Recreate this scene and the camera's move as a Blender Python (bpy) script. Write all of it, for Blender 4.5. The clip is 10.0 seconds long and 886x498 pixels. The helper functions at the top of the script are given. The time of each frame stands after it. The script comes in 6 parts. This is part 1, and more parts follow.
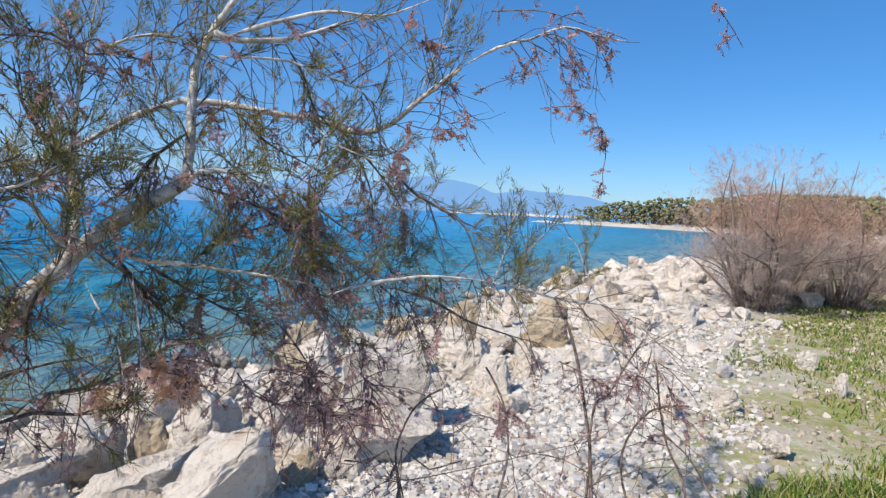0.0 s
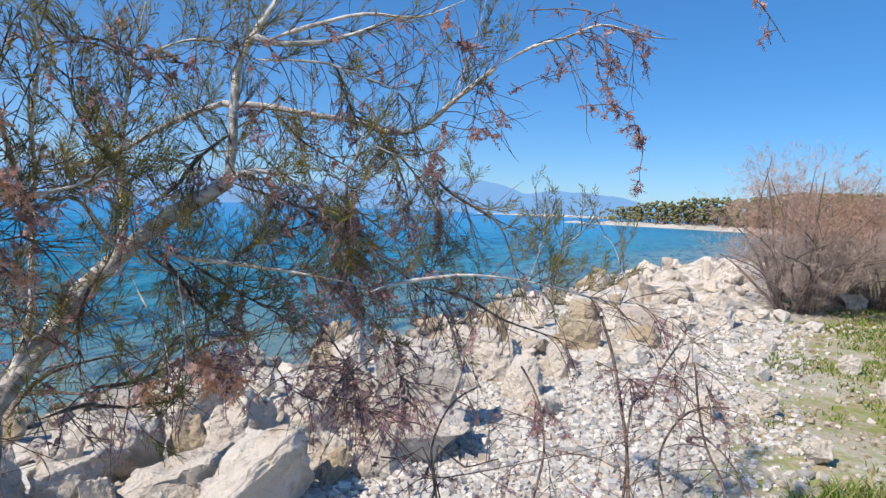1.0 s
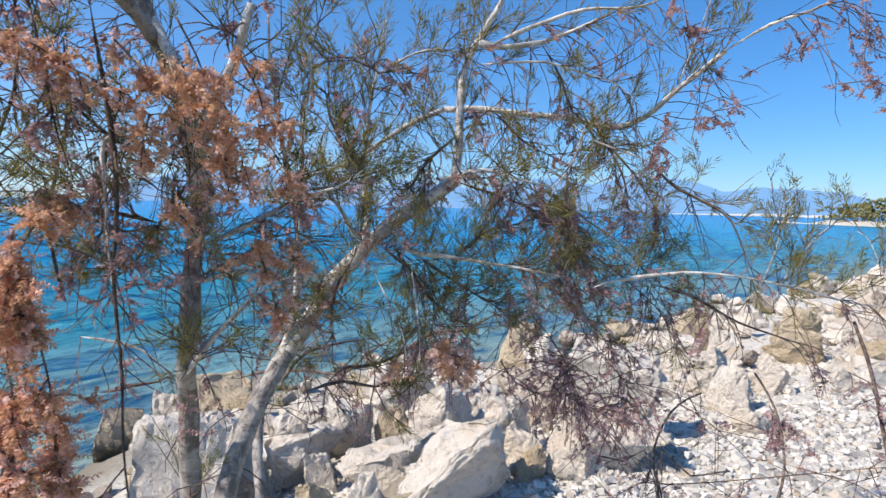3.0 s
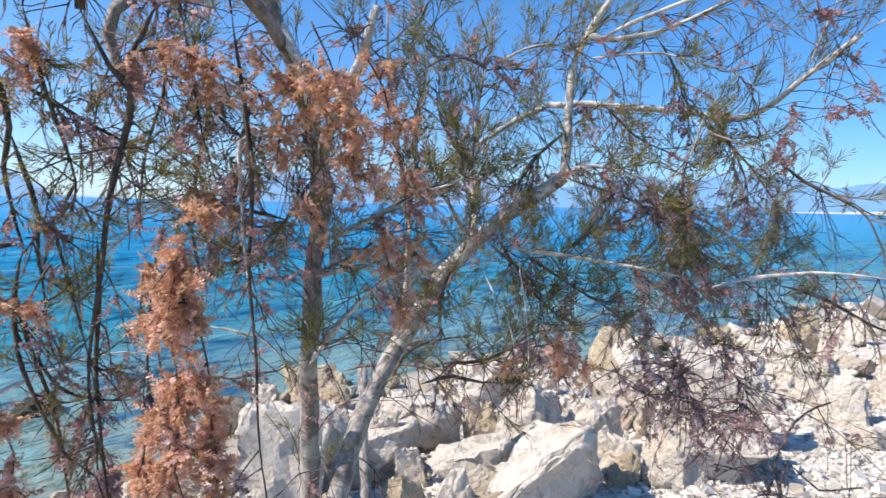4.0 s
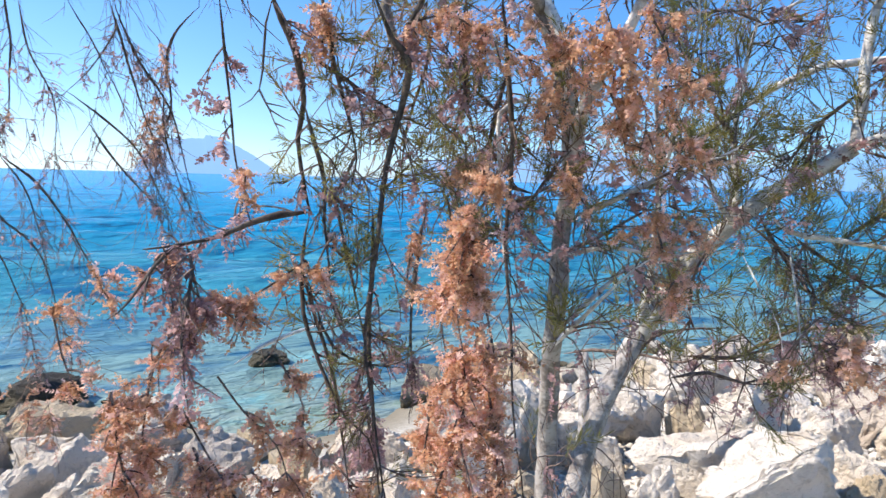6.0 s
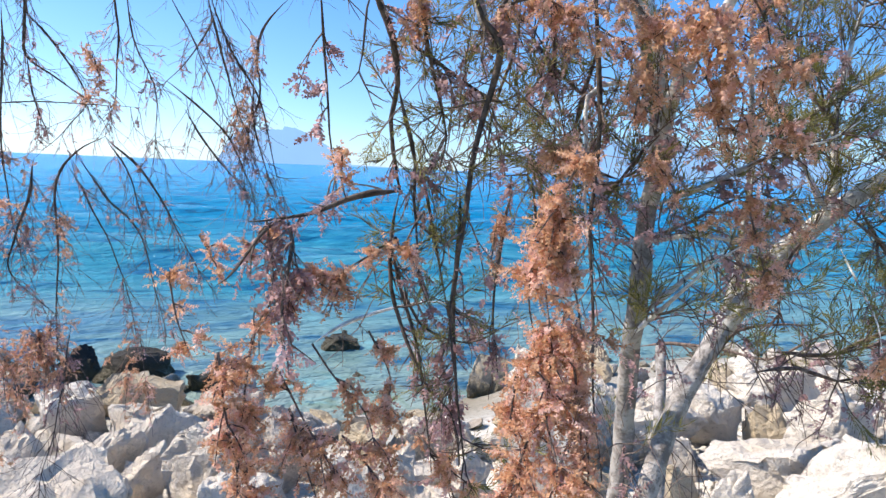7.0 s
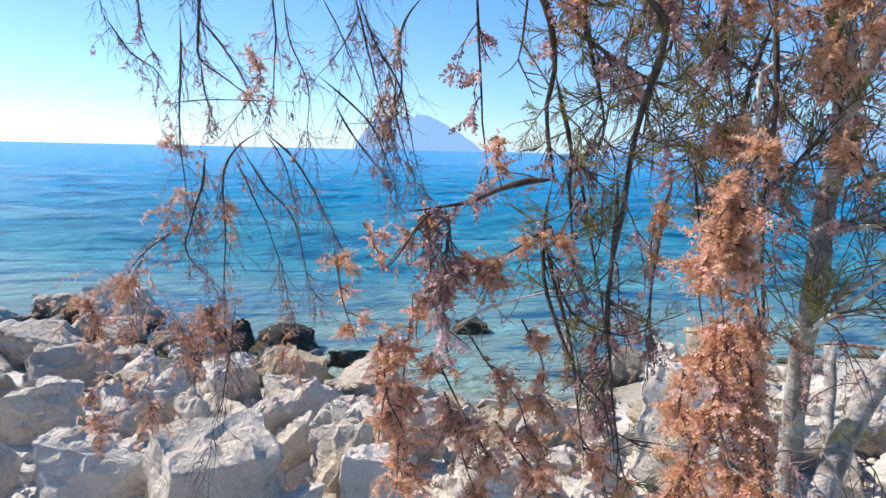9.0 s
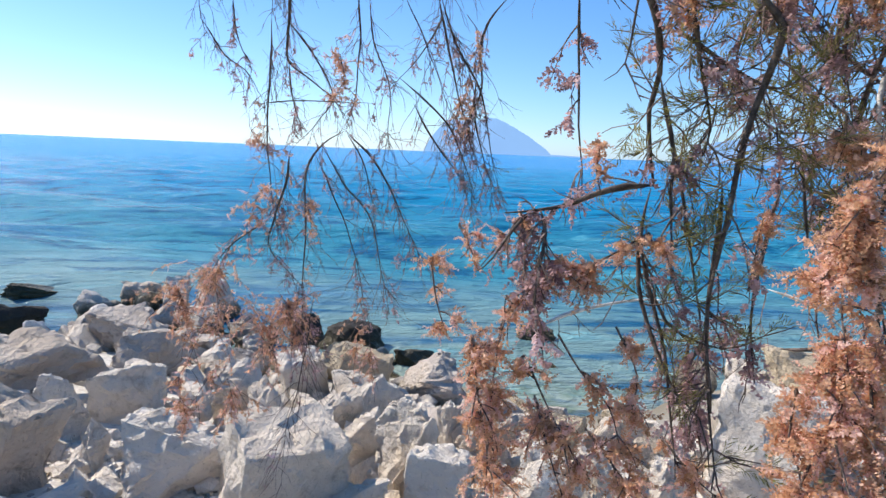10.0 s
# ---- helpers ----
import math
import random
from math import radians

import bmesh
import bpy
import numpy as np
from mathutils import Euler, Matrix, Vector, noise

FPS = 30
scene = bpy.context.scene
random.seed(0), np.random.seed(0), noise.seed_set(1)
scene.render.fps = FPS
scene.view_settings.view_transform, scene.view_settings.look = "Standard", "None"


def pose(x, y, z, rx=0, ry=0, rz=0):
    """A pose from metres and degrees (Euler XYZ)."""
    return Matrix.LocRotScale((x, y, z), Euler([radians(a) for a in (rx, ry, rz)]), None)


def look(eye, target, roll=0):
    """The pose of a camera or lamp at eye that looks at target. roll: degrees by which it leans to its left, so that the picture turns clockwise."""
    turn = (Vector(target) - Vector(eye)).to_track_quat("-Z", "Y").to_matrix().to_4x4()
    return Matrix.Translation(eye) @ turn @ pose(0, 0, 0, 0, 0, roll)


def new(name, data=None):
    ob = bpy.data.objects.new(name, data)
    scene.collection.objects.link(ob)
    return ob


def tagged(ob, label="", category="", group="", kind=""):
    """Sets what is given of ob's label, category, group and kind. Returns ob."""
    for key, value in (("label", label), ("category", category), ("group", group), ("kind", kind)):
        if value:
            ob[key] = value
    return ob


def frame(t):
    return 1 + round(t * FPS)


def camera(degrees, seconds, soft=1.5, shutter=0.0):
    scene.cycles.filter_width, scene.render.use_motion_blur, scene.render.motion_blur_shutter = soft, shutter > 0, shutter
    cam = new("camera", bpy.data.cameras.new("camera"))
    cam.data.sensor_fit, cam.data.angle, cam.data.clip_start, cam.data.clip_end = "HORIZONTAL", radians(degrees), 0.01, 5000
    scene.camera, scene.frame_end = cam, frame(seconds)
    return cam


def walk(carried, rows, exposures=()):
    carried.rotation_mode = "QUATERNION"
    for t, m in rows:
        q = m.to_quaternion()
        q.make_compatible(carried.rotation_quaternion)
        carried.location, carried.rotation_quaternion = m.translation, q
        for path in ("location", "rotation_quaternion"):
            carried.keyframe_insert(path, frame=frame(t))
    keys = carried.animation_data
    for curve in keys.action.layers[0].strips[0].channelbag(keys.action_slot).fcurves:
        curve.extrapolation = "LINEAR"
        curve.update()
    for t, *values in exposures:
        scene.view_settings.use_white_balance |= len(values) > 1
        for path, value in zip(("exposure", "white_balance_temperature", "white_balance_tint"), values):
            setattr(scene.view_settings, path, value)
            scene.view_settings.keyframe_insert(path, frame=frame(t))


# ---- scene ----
cam = camera(72.0, 10.0, 1.4, 0.2)

PATH = [
    (0, (-0.17, 0.336, 1.478), (-0.112, 2.331, 1.355), 2.6),
    (0.5, (-0.174, 0.332, 1.477), (-0.16, 2.328, 1.354), 2.5),
    (1, (-0.18, 0.329, 1.474), (-0.221, 2.325, 1.35), 2.4),
    (1.5, (-0.191, 0.339, 1.472), (-0.315, 2.331, 1.345), 2.3),
    (2, (-0.198, 0.34, 1.469), (-0.455, 2.319, 1.343), 1.9),
    (2.5, (-0.223, 0.324, 1.465), (-0.693, 2.263, 1.329), 1.7),
    (4, (-0.282, 0.287, 1.456), (-1.16, 2.078, 1.311), 1.2),
    (4.5, (-0.323, 0.297, 1.456), (-1.36, 1.998, 1.28), 1.3),
    (5, (-0.357, 0.287, 1.446), (-1.462, 1.945, 1.268), 1.1),
    (5.5, (-0.369, 0.284, 1.448), (-1.592, 1.852, 1.239), 2.1),
    (6, (-0.379, 0.277, 1.446), (-1.75, 1.715, 1.221), 1.6),
    (7.5, (-0.379, 0.247, 1.43), (-1.943, 1.458, 1.138), 3.1),
    (8, (-0.388, 0.25, 1.431), (-2.004, 1.381, 1.101), 3.0),
    (8.5, (-0.401, 0.233, 1.433), (-2.082, 1.266, 1.106), 1.9),
    (9, (-0.395, 0.23, 1.436), (-2.142, 1.152, 1.118), 1.3),
    (9.5, (-0.398, 0.213, 1.438), (-2.198, 1.031, 1.133), 1.4),
    (10, (-0.404, 0.2, 1.434), (-2.24, 0.928, 1.119), 2.4),
]
walk(cam, [(t, look(eye, target, roll)) for t, eye, target, roll in PATH],
     [(0.0, 0.04), (1.5, 0.05), (2.5, 0.16), (4.0, 0.42), (5.0, 0.62), (6.0, 0.60), (7.5, 0.54), (8.5, 0.46), (9.5, 0.38), (10.0, 0.34)])

# ---------------------------------------------------------------- light
SUN_AZ, SUN_EL = 131.0, 45.0          # degrees counter-clockwise from +y, and above the horizon
world = bpy.data.worlds.new("sky")
scene.world = world
world.use_nodes = True
wn, wl = world.node_tree.nodes, world.node_tree.links
sky = wn.new("ShaderNodeTexSky")
sky.sky_type, sky.sun_disc = "NISHITA", False
sky.sun_elevation, sky.sun_rotation = radians(SUN_EL), radians(-SUN_AZ)
sky.air_density, sky.dust_density, sky.ozone_density = 0.9, 0.4, 3.5
clear = wn.new("ShaderNodeMix")          # a clean, deep blue winter sky
clear.data_type, clear.blend_type = "RGBA", "MULTIPLY"
clear.inputs["Factor"].default_value = 1.0
clear.inputs["B"].default_value = (0.88, 1.04, 1.25, 1)
wl.new(sky.outputs[0], clear.inputs["A"])
deepen = wn.new("ShaderNodeHueSaturation")
deepen.inputs["Saturation"].default_value = 1.2
wl.new(clear.outputs["Result"], deepen.inputs["Color"])
# bright sea haze low over the horizon, stronger towards the sun
way = wn.new("ShaderNodeTexCoord").outputs["Generated"]
split = wn.new("ShaderNodeSeparateXYZ")
wl.new(way, split.inputs[0])


def sky_maths(op, a, b=0.0, clamp=False):
    n = wn.new("ShaderNodeMath")
    n.operation, n.use_clamp = op, clamp
    for sock, v in zip(n.inputs, (a, b)):
        if isinstance(v, bpy.types.NodeSocket):
            wl.new(v, sock)
        else:
            sock.default_value = v
    return n.outputs[0]


low = sky_maths("POWER", sky_maths("SUBTRACT", 1.0, sky_maths("ABSOLUTE", split.outputs["Z"])), 7.0)
facing = wn.new("ShaderNodeVectorMath")
facing.operation = "DOT_PRODUCT"
wl.new(way, facing.inputs[0])
facing.inputs[1].default_value = (-math.sin(radians(SUN_AZ)) * math.cos(radians(SUN_EL)), math.cos(radians(SUN_AZ)) * math.cos(radians(SUN_EL)), math.sin(radians(SUN_EL)))
sunward = sky_maths("POWER", sky_maths("MULTIPLY", sky_maths("ADD", facing.outputs["Value"], 0.55), 0.72, True), 1.6)
amount = sky_maths("ADD", sky_maths("MULTIPLY", low, sky_maths("ADD", sky_maths("MULTIPLY", sunward, 3.6), 0.15)), sky_maths("MULTIPLY", sky_maths("MULTIPLY", sunward, 1.6), sky_maths("POWER", sky_maths("SUBTRACT", 1.0, sky_maths("ABSOLUTE", split.outputs["Z"])), 2.5)))
haze = wn.new("ShaderNodeMix")
haze.data_type, haze.blend_type = "RGBA", "ADD"
haze.inputs["Factor"].default_value = 1.0
tinted = wn.new("ShaderNodeVectorMath")
tinted.operation = "SCALE"
tinted.inputs[0].default_value = (0.88, 0.94, 1.0)
wl.new(amount, tinted.inputs["Scale"])
wl.new(deepen.outputs["Color"], haze.inputs["A"])
veil = wn.new("ShaderNodeVectorMath")      # light scattered evenly over the whole sky
veil.operation = "ADD"
veil.inputs[1].default_value = (0.45, 1.15, 2.30)
wl.new(tinted.outputs[0], veil.inputs[0])
wl.new(veil.outputs[0], haze.inputs["B"])
wl.new(haze.outputs["Result"], wn["Background"].inputs["Color"])
wn["Background"].inputs["Strength"].default_value = 0.084
sun_dir = Vector((-math.sin(radians(SUN_AZ)) * math.cos(radians(SUN_EL)),
                  math.cos(radians(SUN_AZ)) * math.cos(radians(SUN_EL)), math.sin(radians(SUN_EL))))
sun_data = bpy.data.lights.new("sun", "SUN")
sun_data.energy, sun_data.angle, sun_data.color = 5.0, radians(0.55), (1.0, 0.905, 0.78)
sun = new("sun", sun_data)
sun.matrix_world = look(sun_dir * 50, (0, 0, 0))

# ---------------------------------------------------------------- materials


class Nodes:
    """A principled material with a few shorthand node makers."""

    def __init__(self, name, rough=0.8, metal=0.0, spec=0.5):
        self.m = bpy.data.materials.new(name)
        self.m.use_nodes = True
        self.t = self.m.node_tree
        self.b = self.t.nodes["Principled BSDF"]
        self.b.inputs["Roughness"].default_value = rough
        self.b.inputs["Metallic"].default_value = metal
        self.b.inputs["Specular IOR Level"].default_value = spec

    def node(self, kind, **sets):
        n = self.t.nodes.new("ShaderNode" + kind)
        for k, v in sets.items():
            n.inputs[k.replace("_", " ")].default_value = v
        return n

    def link(self, a, b):
        self.t.links.new(a, b)

    def coords(self, kind="Object"):
        return self.t.nodes.new("ShaderNodeTexCoord").outputs[kind]

    def position(self):
        return self.t.nodes.new("ShaderNodeNewGeometry").outputs["Position"]

    def noise(self, vec, scale, detail=4.0, rough=0.55, warp=0.0):
        n = self.node("TexNoise", Scale=scale, Detail=detail, Roughness=rough, Distortion=warp)
        self.link(vec, n.inputs["Vector"])
        return n.outputs["Fac"]

    def ramp(self, fac, stops):
        r = self.t.nodes.new("ShaderNodeValToRGB")
        el = r.color_ramp.elements
        while len(el) < len(stops):
            el.new(0.5)
        for e, (p, c) in zip(el, stops):
            e.position, e.color = p, (*c, 1) if len(c) == 3 else c
        self.link(fac, r.inputs["Fac"])
        return r.outputs["Color"]

    def mix(self, fac, a, b, mode="MIX"):
        n = self.t.nodes.new("ShaderNodeMix")
        n.data_type, n.blend_type = "RGBA", mode
        for sock, v in ((n.inputs["Factor"], fac), (n.inputs["A"], a), (n.inputs["B"], b)):
            if isinstance(v, bpy.types.NodeSocket):
                self.link(v, sock)
            elif isinstance(v, (int, float)):
                sock.default_value = v
            else:
                sock.default_value = (*v, 1)
        return n.outputs["Result"]

    def maths(self, op, a, b=0.0, clamp=False):
        n = self.t.nodes.new("ShaderNodeMath")
        n.operation, n.use_clamp = op, clamp
        for sock, v in zip(n.inputs, (a, b)):
            if isinstance(v, bpy.types.NodeSocket):
                self.link(v, sock)
            else:
                sock.default_value = v
        return n.outputs[0]

    def span(self, v, lo, hi, to_lo=0.0, to_hi=1.0):
        n = self.t.nodes.new("ShaderNodeMapRange")
        n.interpolation_type = "SMOOTHSTEP"
        self.link(v, n.inputs["Value"])
        for k, x in zip(("From Min", "From Max", "To Min", "To Max"), (lo, hi, to_lo, to_hi)):
            n.inputs[k].default_value = x
        return n.outputs["Result"]

    def random(self):
        return self.t.nodes.new("ShaderNodeObjectInfo").outputs["Random"]

    def island(self):
        return self.t.nodes.new("ShaderNodeNewGeometry").outputs["Random Per Island"]

    def bump(self, height, strength, distance, normal=None):
        n = self.node("Bump", Strength=strength, Distance=distance)
        self.link(height, n.inputs["Height"])
        if normal:
            self.link(normal, n.inputs["Normal"])
        return n.outputs["Normal"]

    def finish(self, color=None, normal=None, rough=None):
        for sock, v in (("Base Color", color), ("Normal", normal), ("Roughness", rough)):
            if isinstance(v, bpy.types.NodeSocket):
                self.link(v, self.b.inputs[sock])
            elif v is not None:
                self.b.inputs[sock].default_value = (*v, 1) if isinstance(v, tuple) else v
        return self.m


SEA_Z = -0.80


def limestone(name, light, tan, grey):
    n = Nodes(name, 0.9, 0, 0.25)
    p = n.position()
    big = n.noise(p, 1.7, 5, 0.6, 0.4)
    mid = n.noise(p, 9, 6, 0.65)
    pits = n.noise(p, 26, 5, 0.7, 0.4)
    fine = n.noise(p, 70, 5, 0.7)
    c = n.mix(n.span(big, 0.48, 0.74), light, tan)
    c = n.mix(n.span(mid, 0.53, 0.74), c, grey)
    c = n.mix(n.span(pits, 0.58, 0.74, 0.0, 0.6), c, tuple(v * 0.62 for v in grey))
    c = n.mix(n.span(fine, 0.60, 0.74), c, tuple(v * 0.5 for v in tan))
    c = n.mix(n.maths("MULTIPLY", n.random(), 0.3), c, tan)
    # algae and damp near the water line
    z = n.node("SeparateXYZ")
    n.link(p, z.inputs[0])
    damp = n.span(n.maths("ADD", z.outputs["Z"], n.maths("MULTIPLY", mid, 0.3)), SEA_Z + 0.16, SEA_Z + 0.42, 1.0, 0.0)
    c = n.mix(damp, c, (0.09, 0.075, 0.04))
    h = n.maths("ADD", n.maths("ADD", mid, n.maths("MULTIPLY", pits, 0.7)), n.maths("MULTIPLY", fine, 0.3))
    v = n.t.nodes.new("ShaderNodeTexVoronoi")
    v.inputs["Scale"].default_value = 26
    n.link(p, v.inputs["Vector"])
    h = n.maths("ADD", h, n.maths("MULTIPLY", v.outputs["Distance"], 0.25))
    return n.finish(c, n.bump(h, 1.0, 0.045), n.span(damp, 0, 1, 0.92, 0.35))


M_ROCK = limestone("limestone", (0.78, 0.705, 0.62), (0.61, 0.495, 0.37), (0.45, 0.39, 0.33))
M_ROCK_TAN = limestone("tan_limestone", (0.57, 0.47, 0.34), (0.47, 0.36, 0.23), (0.40, 0.34, 0.27))
# greyer stone, with the shade of backlit blocks put into its colour
M_ROCK_GREY_SHADE = limestone("grey_shaded_limestone", (0.60, 0.52, 0.445), (0.48, 0.39, 0.305), (0.37, 0.32, 0.275))
M_ROCK_DARK = limestone("dark_wet_rock", (0.05, 0.048, 0.045), (0.06, 0.05, 0.04), (0.035, 0.035, 0.037))


def make_ground_material():
    n = Nodes("shingle_ground", 0.95, 0, 0.2)
    p = n.position()
    x = n.node("SeparateXYZ")
    n.link(p, x.inputs[0])
    big, mid, fine = n.noise(p, 0.9, 5, 0.6), n.noise(p, 11, 5, 0.65), n.noise(p, 75, 4, 0.7)
    v = n.t.nodes.new("ShaderNodeTexVoronoi")
    v.inputs["Scale"].default_value = 42
    n.link(p, v.inputs["Vector"])
    stones = n.ramp(v.outputs["Color"], [(0.0, (0.26, 0.24, 0.22)), (0.45, (0.48, 0.45, 0.41)), (1.0, (0.70, 0.66, 0.60))])
    c = n.mix(n.span(mid, 0.35, 0.7), stones, (0.60, 0.56, 0.50))
    c = n.mix(n.span(fine, 0.58, 0.8), c, (0.30, 0.27, 0.23))
    # earth and turf inland
    inland = n.maths("ADD", n.maths("MULTIPLY", x.outputs["X"], 0.857), n.maths("MULTIPLY", x.outputs["Y"], -0.5145))
    turf = n.span(n.maths("ADD", inland, n.maths("MULTIPLY", n.maths("SUBTRACT", big, 0.5), 4.5)), -1.7, 0.3)
    moss = n.noise(p, 3.2, 6, 0.7, 0.6)
    earth = n.mix(n.span(fine, 0.35, 0.65), (0.47, 0.39, 0.27), (0.31, 0.245, 0.155))
    earth = n.mix(n.span(moss, 0.42, 0.56), earth, (0.25, 0.26, 0.06))
    c = n.mix(n.maths("MULTIPLY", turf, n.span(mid, 0.30, 0.55, 0.55, 1.0)), c, earth)
    deep = n.span(x.outputs["Z"], SEA_Z - 0.05, SEA_Z + 0.22, 1.0, 0.0)
    c = n.mix(deep, c, (0.20, 0.17, 0.12))
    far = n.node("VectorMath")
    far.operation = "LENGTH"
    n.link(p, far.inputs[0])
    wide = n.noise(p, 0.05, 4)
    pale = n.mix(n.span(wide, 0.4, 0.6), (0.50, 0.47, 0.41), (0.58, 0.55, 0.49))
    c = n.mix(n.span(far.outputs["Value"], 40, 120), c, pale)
    h = n.maths("ADD", n.maths("MULTIPLY", v.outputs["Distance"], -0.8), n.maths("MULTIPLY", mid, 0.9))
    return n.finish(c, n.bump(h, 0.4, 0.012))


M_GROUND = make_ground_material()


def make_sea_material():
    n = Nodes("sea_water", 0.22, 0, 0.12)
    n.b.inputs["IOR"].default_value = 1.33
    p = n.position()
    x = n.node("SeparateXYZ")
    n.link(p, x.inputs[0])
    off = n.maths("ADD", n.maths("MULTIPLY", x.outputs["X"], -0.857), n.maths("MULTIPLY", x.outputs["Y"], 0.5145))
    across = n.maths("ADD", n.maths("MULTIPLY", x.outputs["X"], -0.94), n.maths("MULTIPLY", x.outputs["Y"], 0.342))
    along = n.maths("ADD", n.maths("MULTIPLY", x.outputs["X"], 0.342), n.maths("MULTIPLY", x.outputs["Y"], 0.94))
    # coordinates stretched along the wave crests
    crest = n.node("CombineXYZ")
    n.link(across, crest.inputs["X"])
    n.link(n.maths("MULTIPLY", along, 0.34), crest.inputs["Y"])
    crest = crest.outputs[0]
    wob = n.noise(p, 0.16, 4, 0.6, 0.6)
    out = n.maths("ADD", off, n.maths("MULTIPLY", n.maths("SUBTRACT", wob, 0.5), 4.0))
    # stones and weed on the bottom show through the shallows
    bed = n.mix(n.span(n.noise(p, 2.6, 5, 0.65, 0.5), 0.45, 0.65), (0.29, 0.335, 0.29), (0.15, 0.185, 0.11))
    shoal = n.mix(n.span(out, 5.2, 8.2), bed, (0.17, 0.29, 0.29))
    shoal = n.mix(n.span(out, 7.8, 13.0), shoal, (0.04, 0.25, 0.34))
    c = n.mix(n.span(out, 12.0, 32.0), shoal, (0.0, 0.24, 0.46))
    c = n.mix(n.span(out, 30.0, 160.0), c, (0.0, 0.225, 0.54))
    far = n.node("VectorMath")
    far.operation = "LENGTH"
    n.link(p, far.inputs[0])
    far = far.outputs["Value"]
    # wave shading put into the colour: dark troughs and paler crests of the chop
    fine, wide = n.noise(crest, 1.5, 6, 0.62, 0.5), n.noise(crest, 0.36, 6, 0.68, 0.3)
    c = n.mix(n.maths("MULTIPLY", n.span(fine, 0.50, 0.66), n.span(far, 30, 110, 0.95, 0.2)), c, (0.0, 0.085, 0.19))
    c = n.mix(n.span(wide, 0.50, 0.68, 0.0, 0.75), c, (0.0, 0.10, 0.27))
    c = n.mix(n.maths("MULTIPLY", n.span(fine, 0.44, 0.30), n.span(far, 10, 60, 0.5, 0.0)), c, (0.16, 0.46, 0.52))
    chop, ripple = n.noise(crest, 2.2, 6, 0.62, 0.3), n.noise(crest, 9.0, 4, 0.6)
    h = n.maths("ADD", chop, n.maths("MULTIPLY", ripple, 0.22))
    h = n.maths("MULTIPLY", h, n.span(far, 14, 140, 1.0, 0.3))
    return n.finish(c, n.bump(h, 0.9, 0.45))


M_SEA = make_sea_material()


def plain(name, colour, other, scale, rough=0.8, bump=0.3, depth=0.004, spec=0.3, by_object=0.3):
    n = Nodes(name, rough, 0, spec)
    p = n.coords("Object")
    a, b = n.noise(p, scale, 5, 0.6), n.noise(p, scale * 7, 4, 0.6)
    c = n.mix(n.span(a, 0.35, 0.65), colour, other)
    c = n.mix(n.maths("MULTIPLY", n.random(), by_object), c, other)
    return n.finish(c, n.bump(n.maths("ADD", a, n.maths("MULTIPLY", b, 0.4)), bump, depth))


def haze_glow(name, colour, glow, strength):
    """Far hills; kilometres of bright air before them are put in as a blue glow."""
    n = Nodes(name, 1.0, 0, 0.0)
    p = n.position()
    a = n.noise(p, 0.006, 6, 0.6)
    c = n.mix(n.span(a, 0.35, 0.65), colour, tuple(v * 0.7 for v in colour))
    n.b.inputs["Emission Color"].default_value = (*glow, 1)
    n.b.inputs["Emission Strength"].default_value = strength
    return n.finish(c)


# air haze over the mountains comes from their own emission
M_FAR = haze_glow("hazy_mountain", (0.015, 0.03, 0.05), (0.27, 0.53, 0.94), 0.79)
M_FAR_PALE = haze_glow("pale_hazy_mountain", (0.015, 0.03, 0.05), (0.30, 0.535, 0.935), 0.77)

# ---------------------------------------------------------------- small builders


def mesh_from(name, verts, faces, material, smooth=False):
    me = bpy.data.meshes.new(name)
    me.from_pydata(verts, [], faces)
    for m in material if isinstance(material, (list, tuple)) else [material]:
        me.materials.append(m)
    if smooth:
        me.polygons.foreach_set("use_smooth", [True] * len(me.polygons))
    me.update()
    return me


def part(name, mesh, parent, label=""):
    ob = new(name, mesh)
    ob.parent = parent
    return tagged(ob, label=label)


def shore(u):
    """How far seaward the water's edge lies at the distance u along the shore."""
    near = 6.9 + 0.5 * math.sin(u * 0.55) + 0.3 * math.sin(u * 1.3 + 1) - 1.7 * math.exp(-((u - 0.5) / 1.25) ** 2)
    near -= 1.9 / (1 + math.exp(min(60, (u + 4.9) * 5)))      # the open notch beside the spit of rocks
    bay = -34 * min(1, max(0, (u - 24) / 60)) ** 1.3
    point = 112 * min(1, max(0, (u - 120) / 92)) ** 1.5
    if u > 214:
        point -= (u - 214) * 6
    return near + bay + point


def uv_of(x, y):
    return 0.5145 * x + 0.857 * y, -0.857 * x + 0.5145 * y


def xy_of(u, v):
    return 0.5145 * u - 0.857 * v, 0.857 * u + 0.5145 * v


def hollow(x, y):
    """How deep the bed lies between the tipped blocks of the revetment."""
    u, v = uv_of(x, y)
    s = max(0.0, min(1.0, (v - 2.1 - 0.5 * math.sin(u * 0.8) * 0.6 - 0.10 * max(0, u - 6)) / 0.7)) * max(0.0, min(1.0, (shore(u) - v - 0.3) / 0.8))
    return 0.15 * s * s * (3 - 2 * s) if u < 30 else 0.0


def ground_z(x, y):
    u, v = uv_of(x, y)
    d = shore(u) - v
    if d < 0:
        return max(SEA_Z - 0.03 + d * 0.13, SEA_Z - 4)
    near = math.hypot(x, y) < 60
    z = SEA_Z + 0.80 * (1 - math.exp(-(d / 2.0) ** 1.4)) if near else SEA_Z + min(1.5, d * 0.12)
    if near:
        z += 0.05 * noise.noise((x * 0.9, y * 0.9, 0)) + 0.02 * noise.noise((x * 4, y * 4, 3))
        z += 0.30 * max(0.0, min(1.0, (-v - 1.0) / 5)) - hollow(x, y)
    return z


# ---------------------------------------------------------------- ground and sea


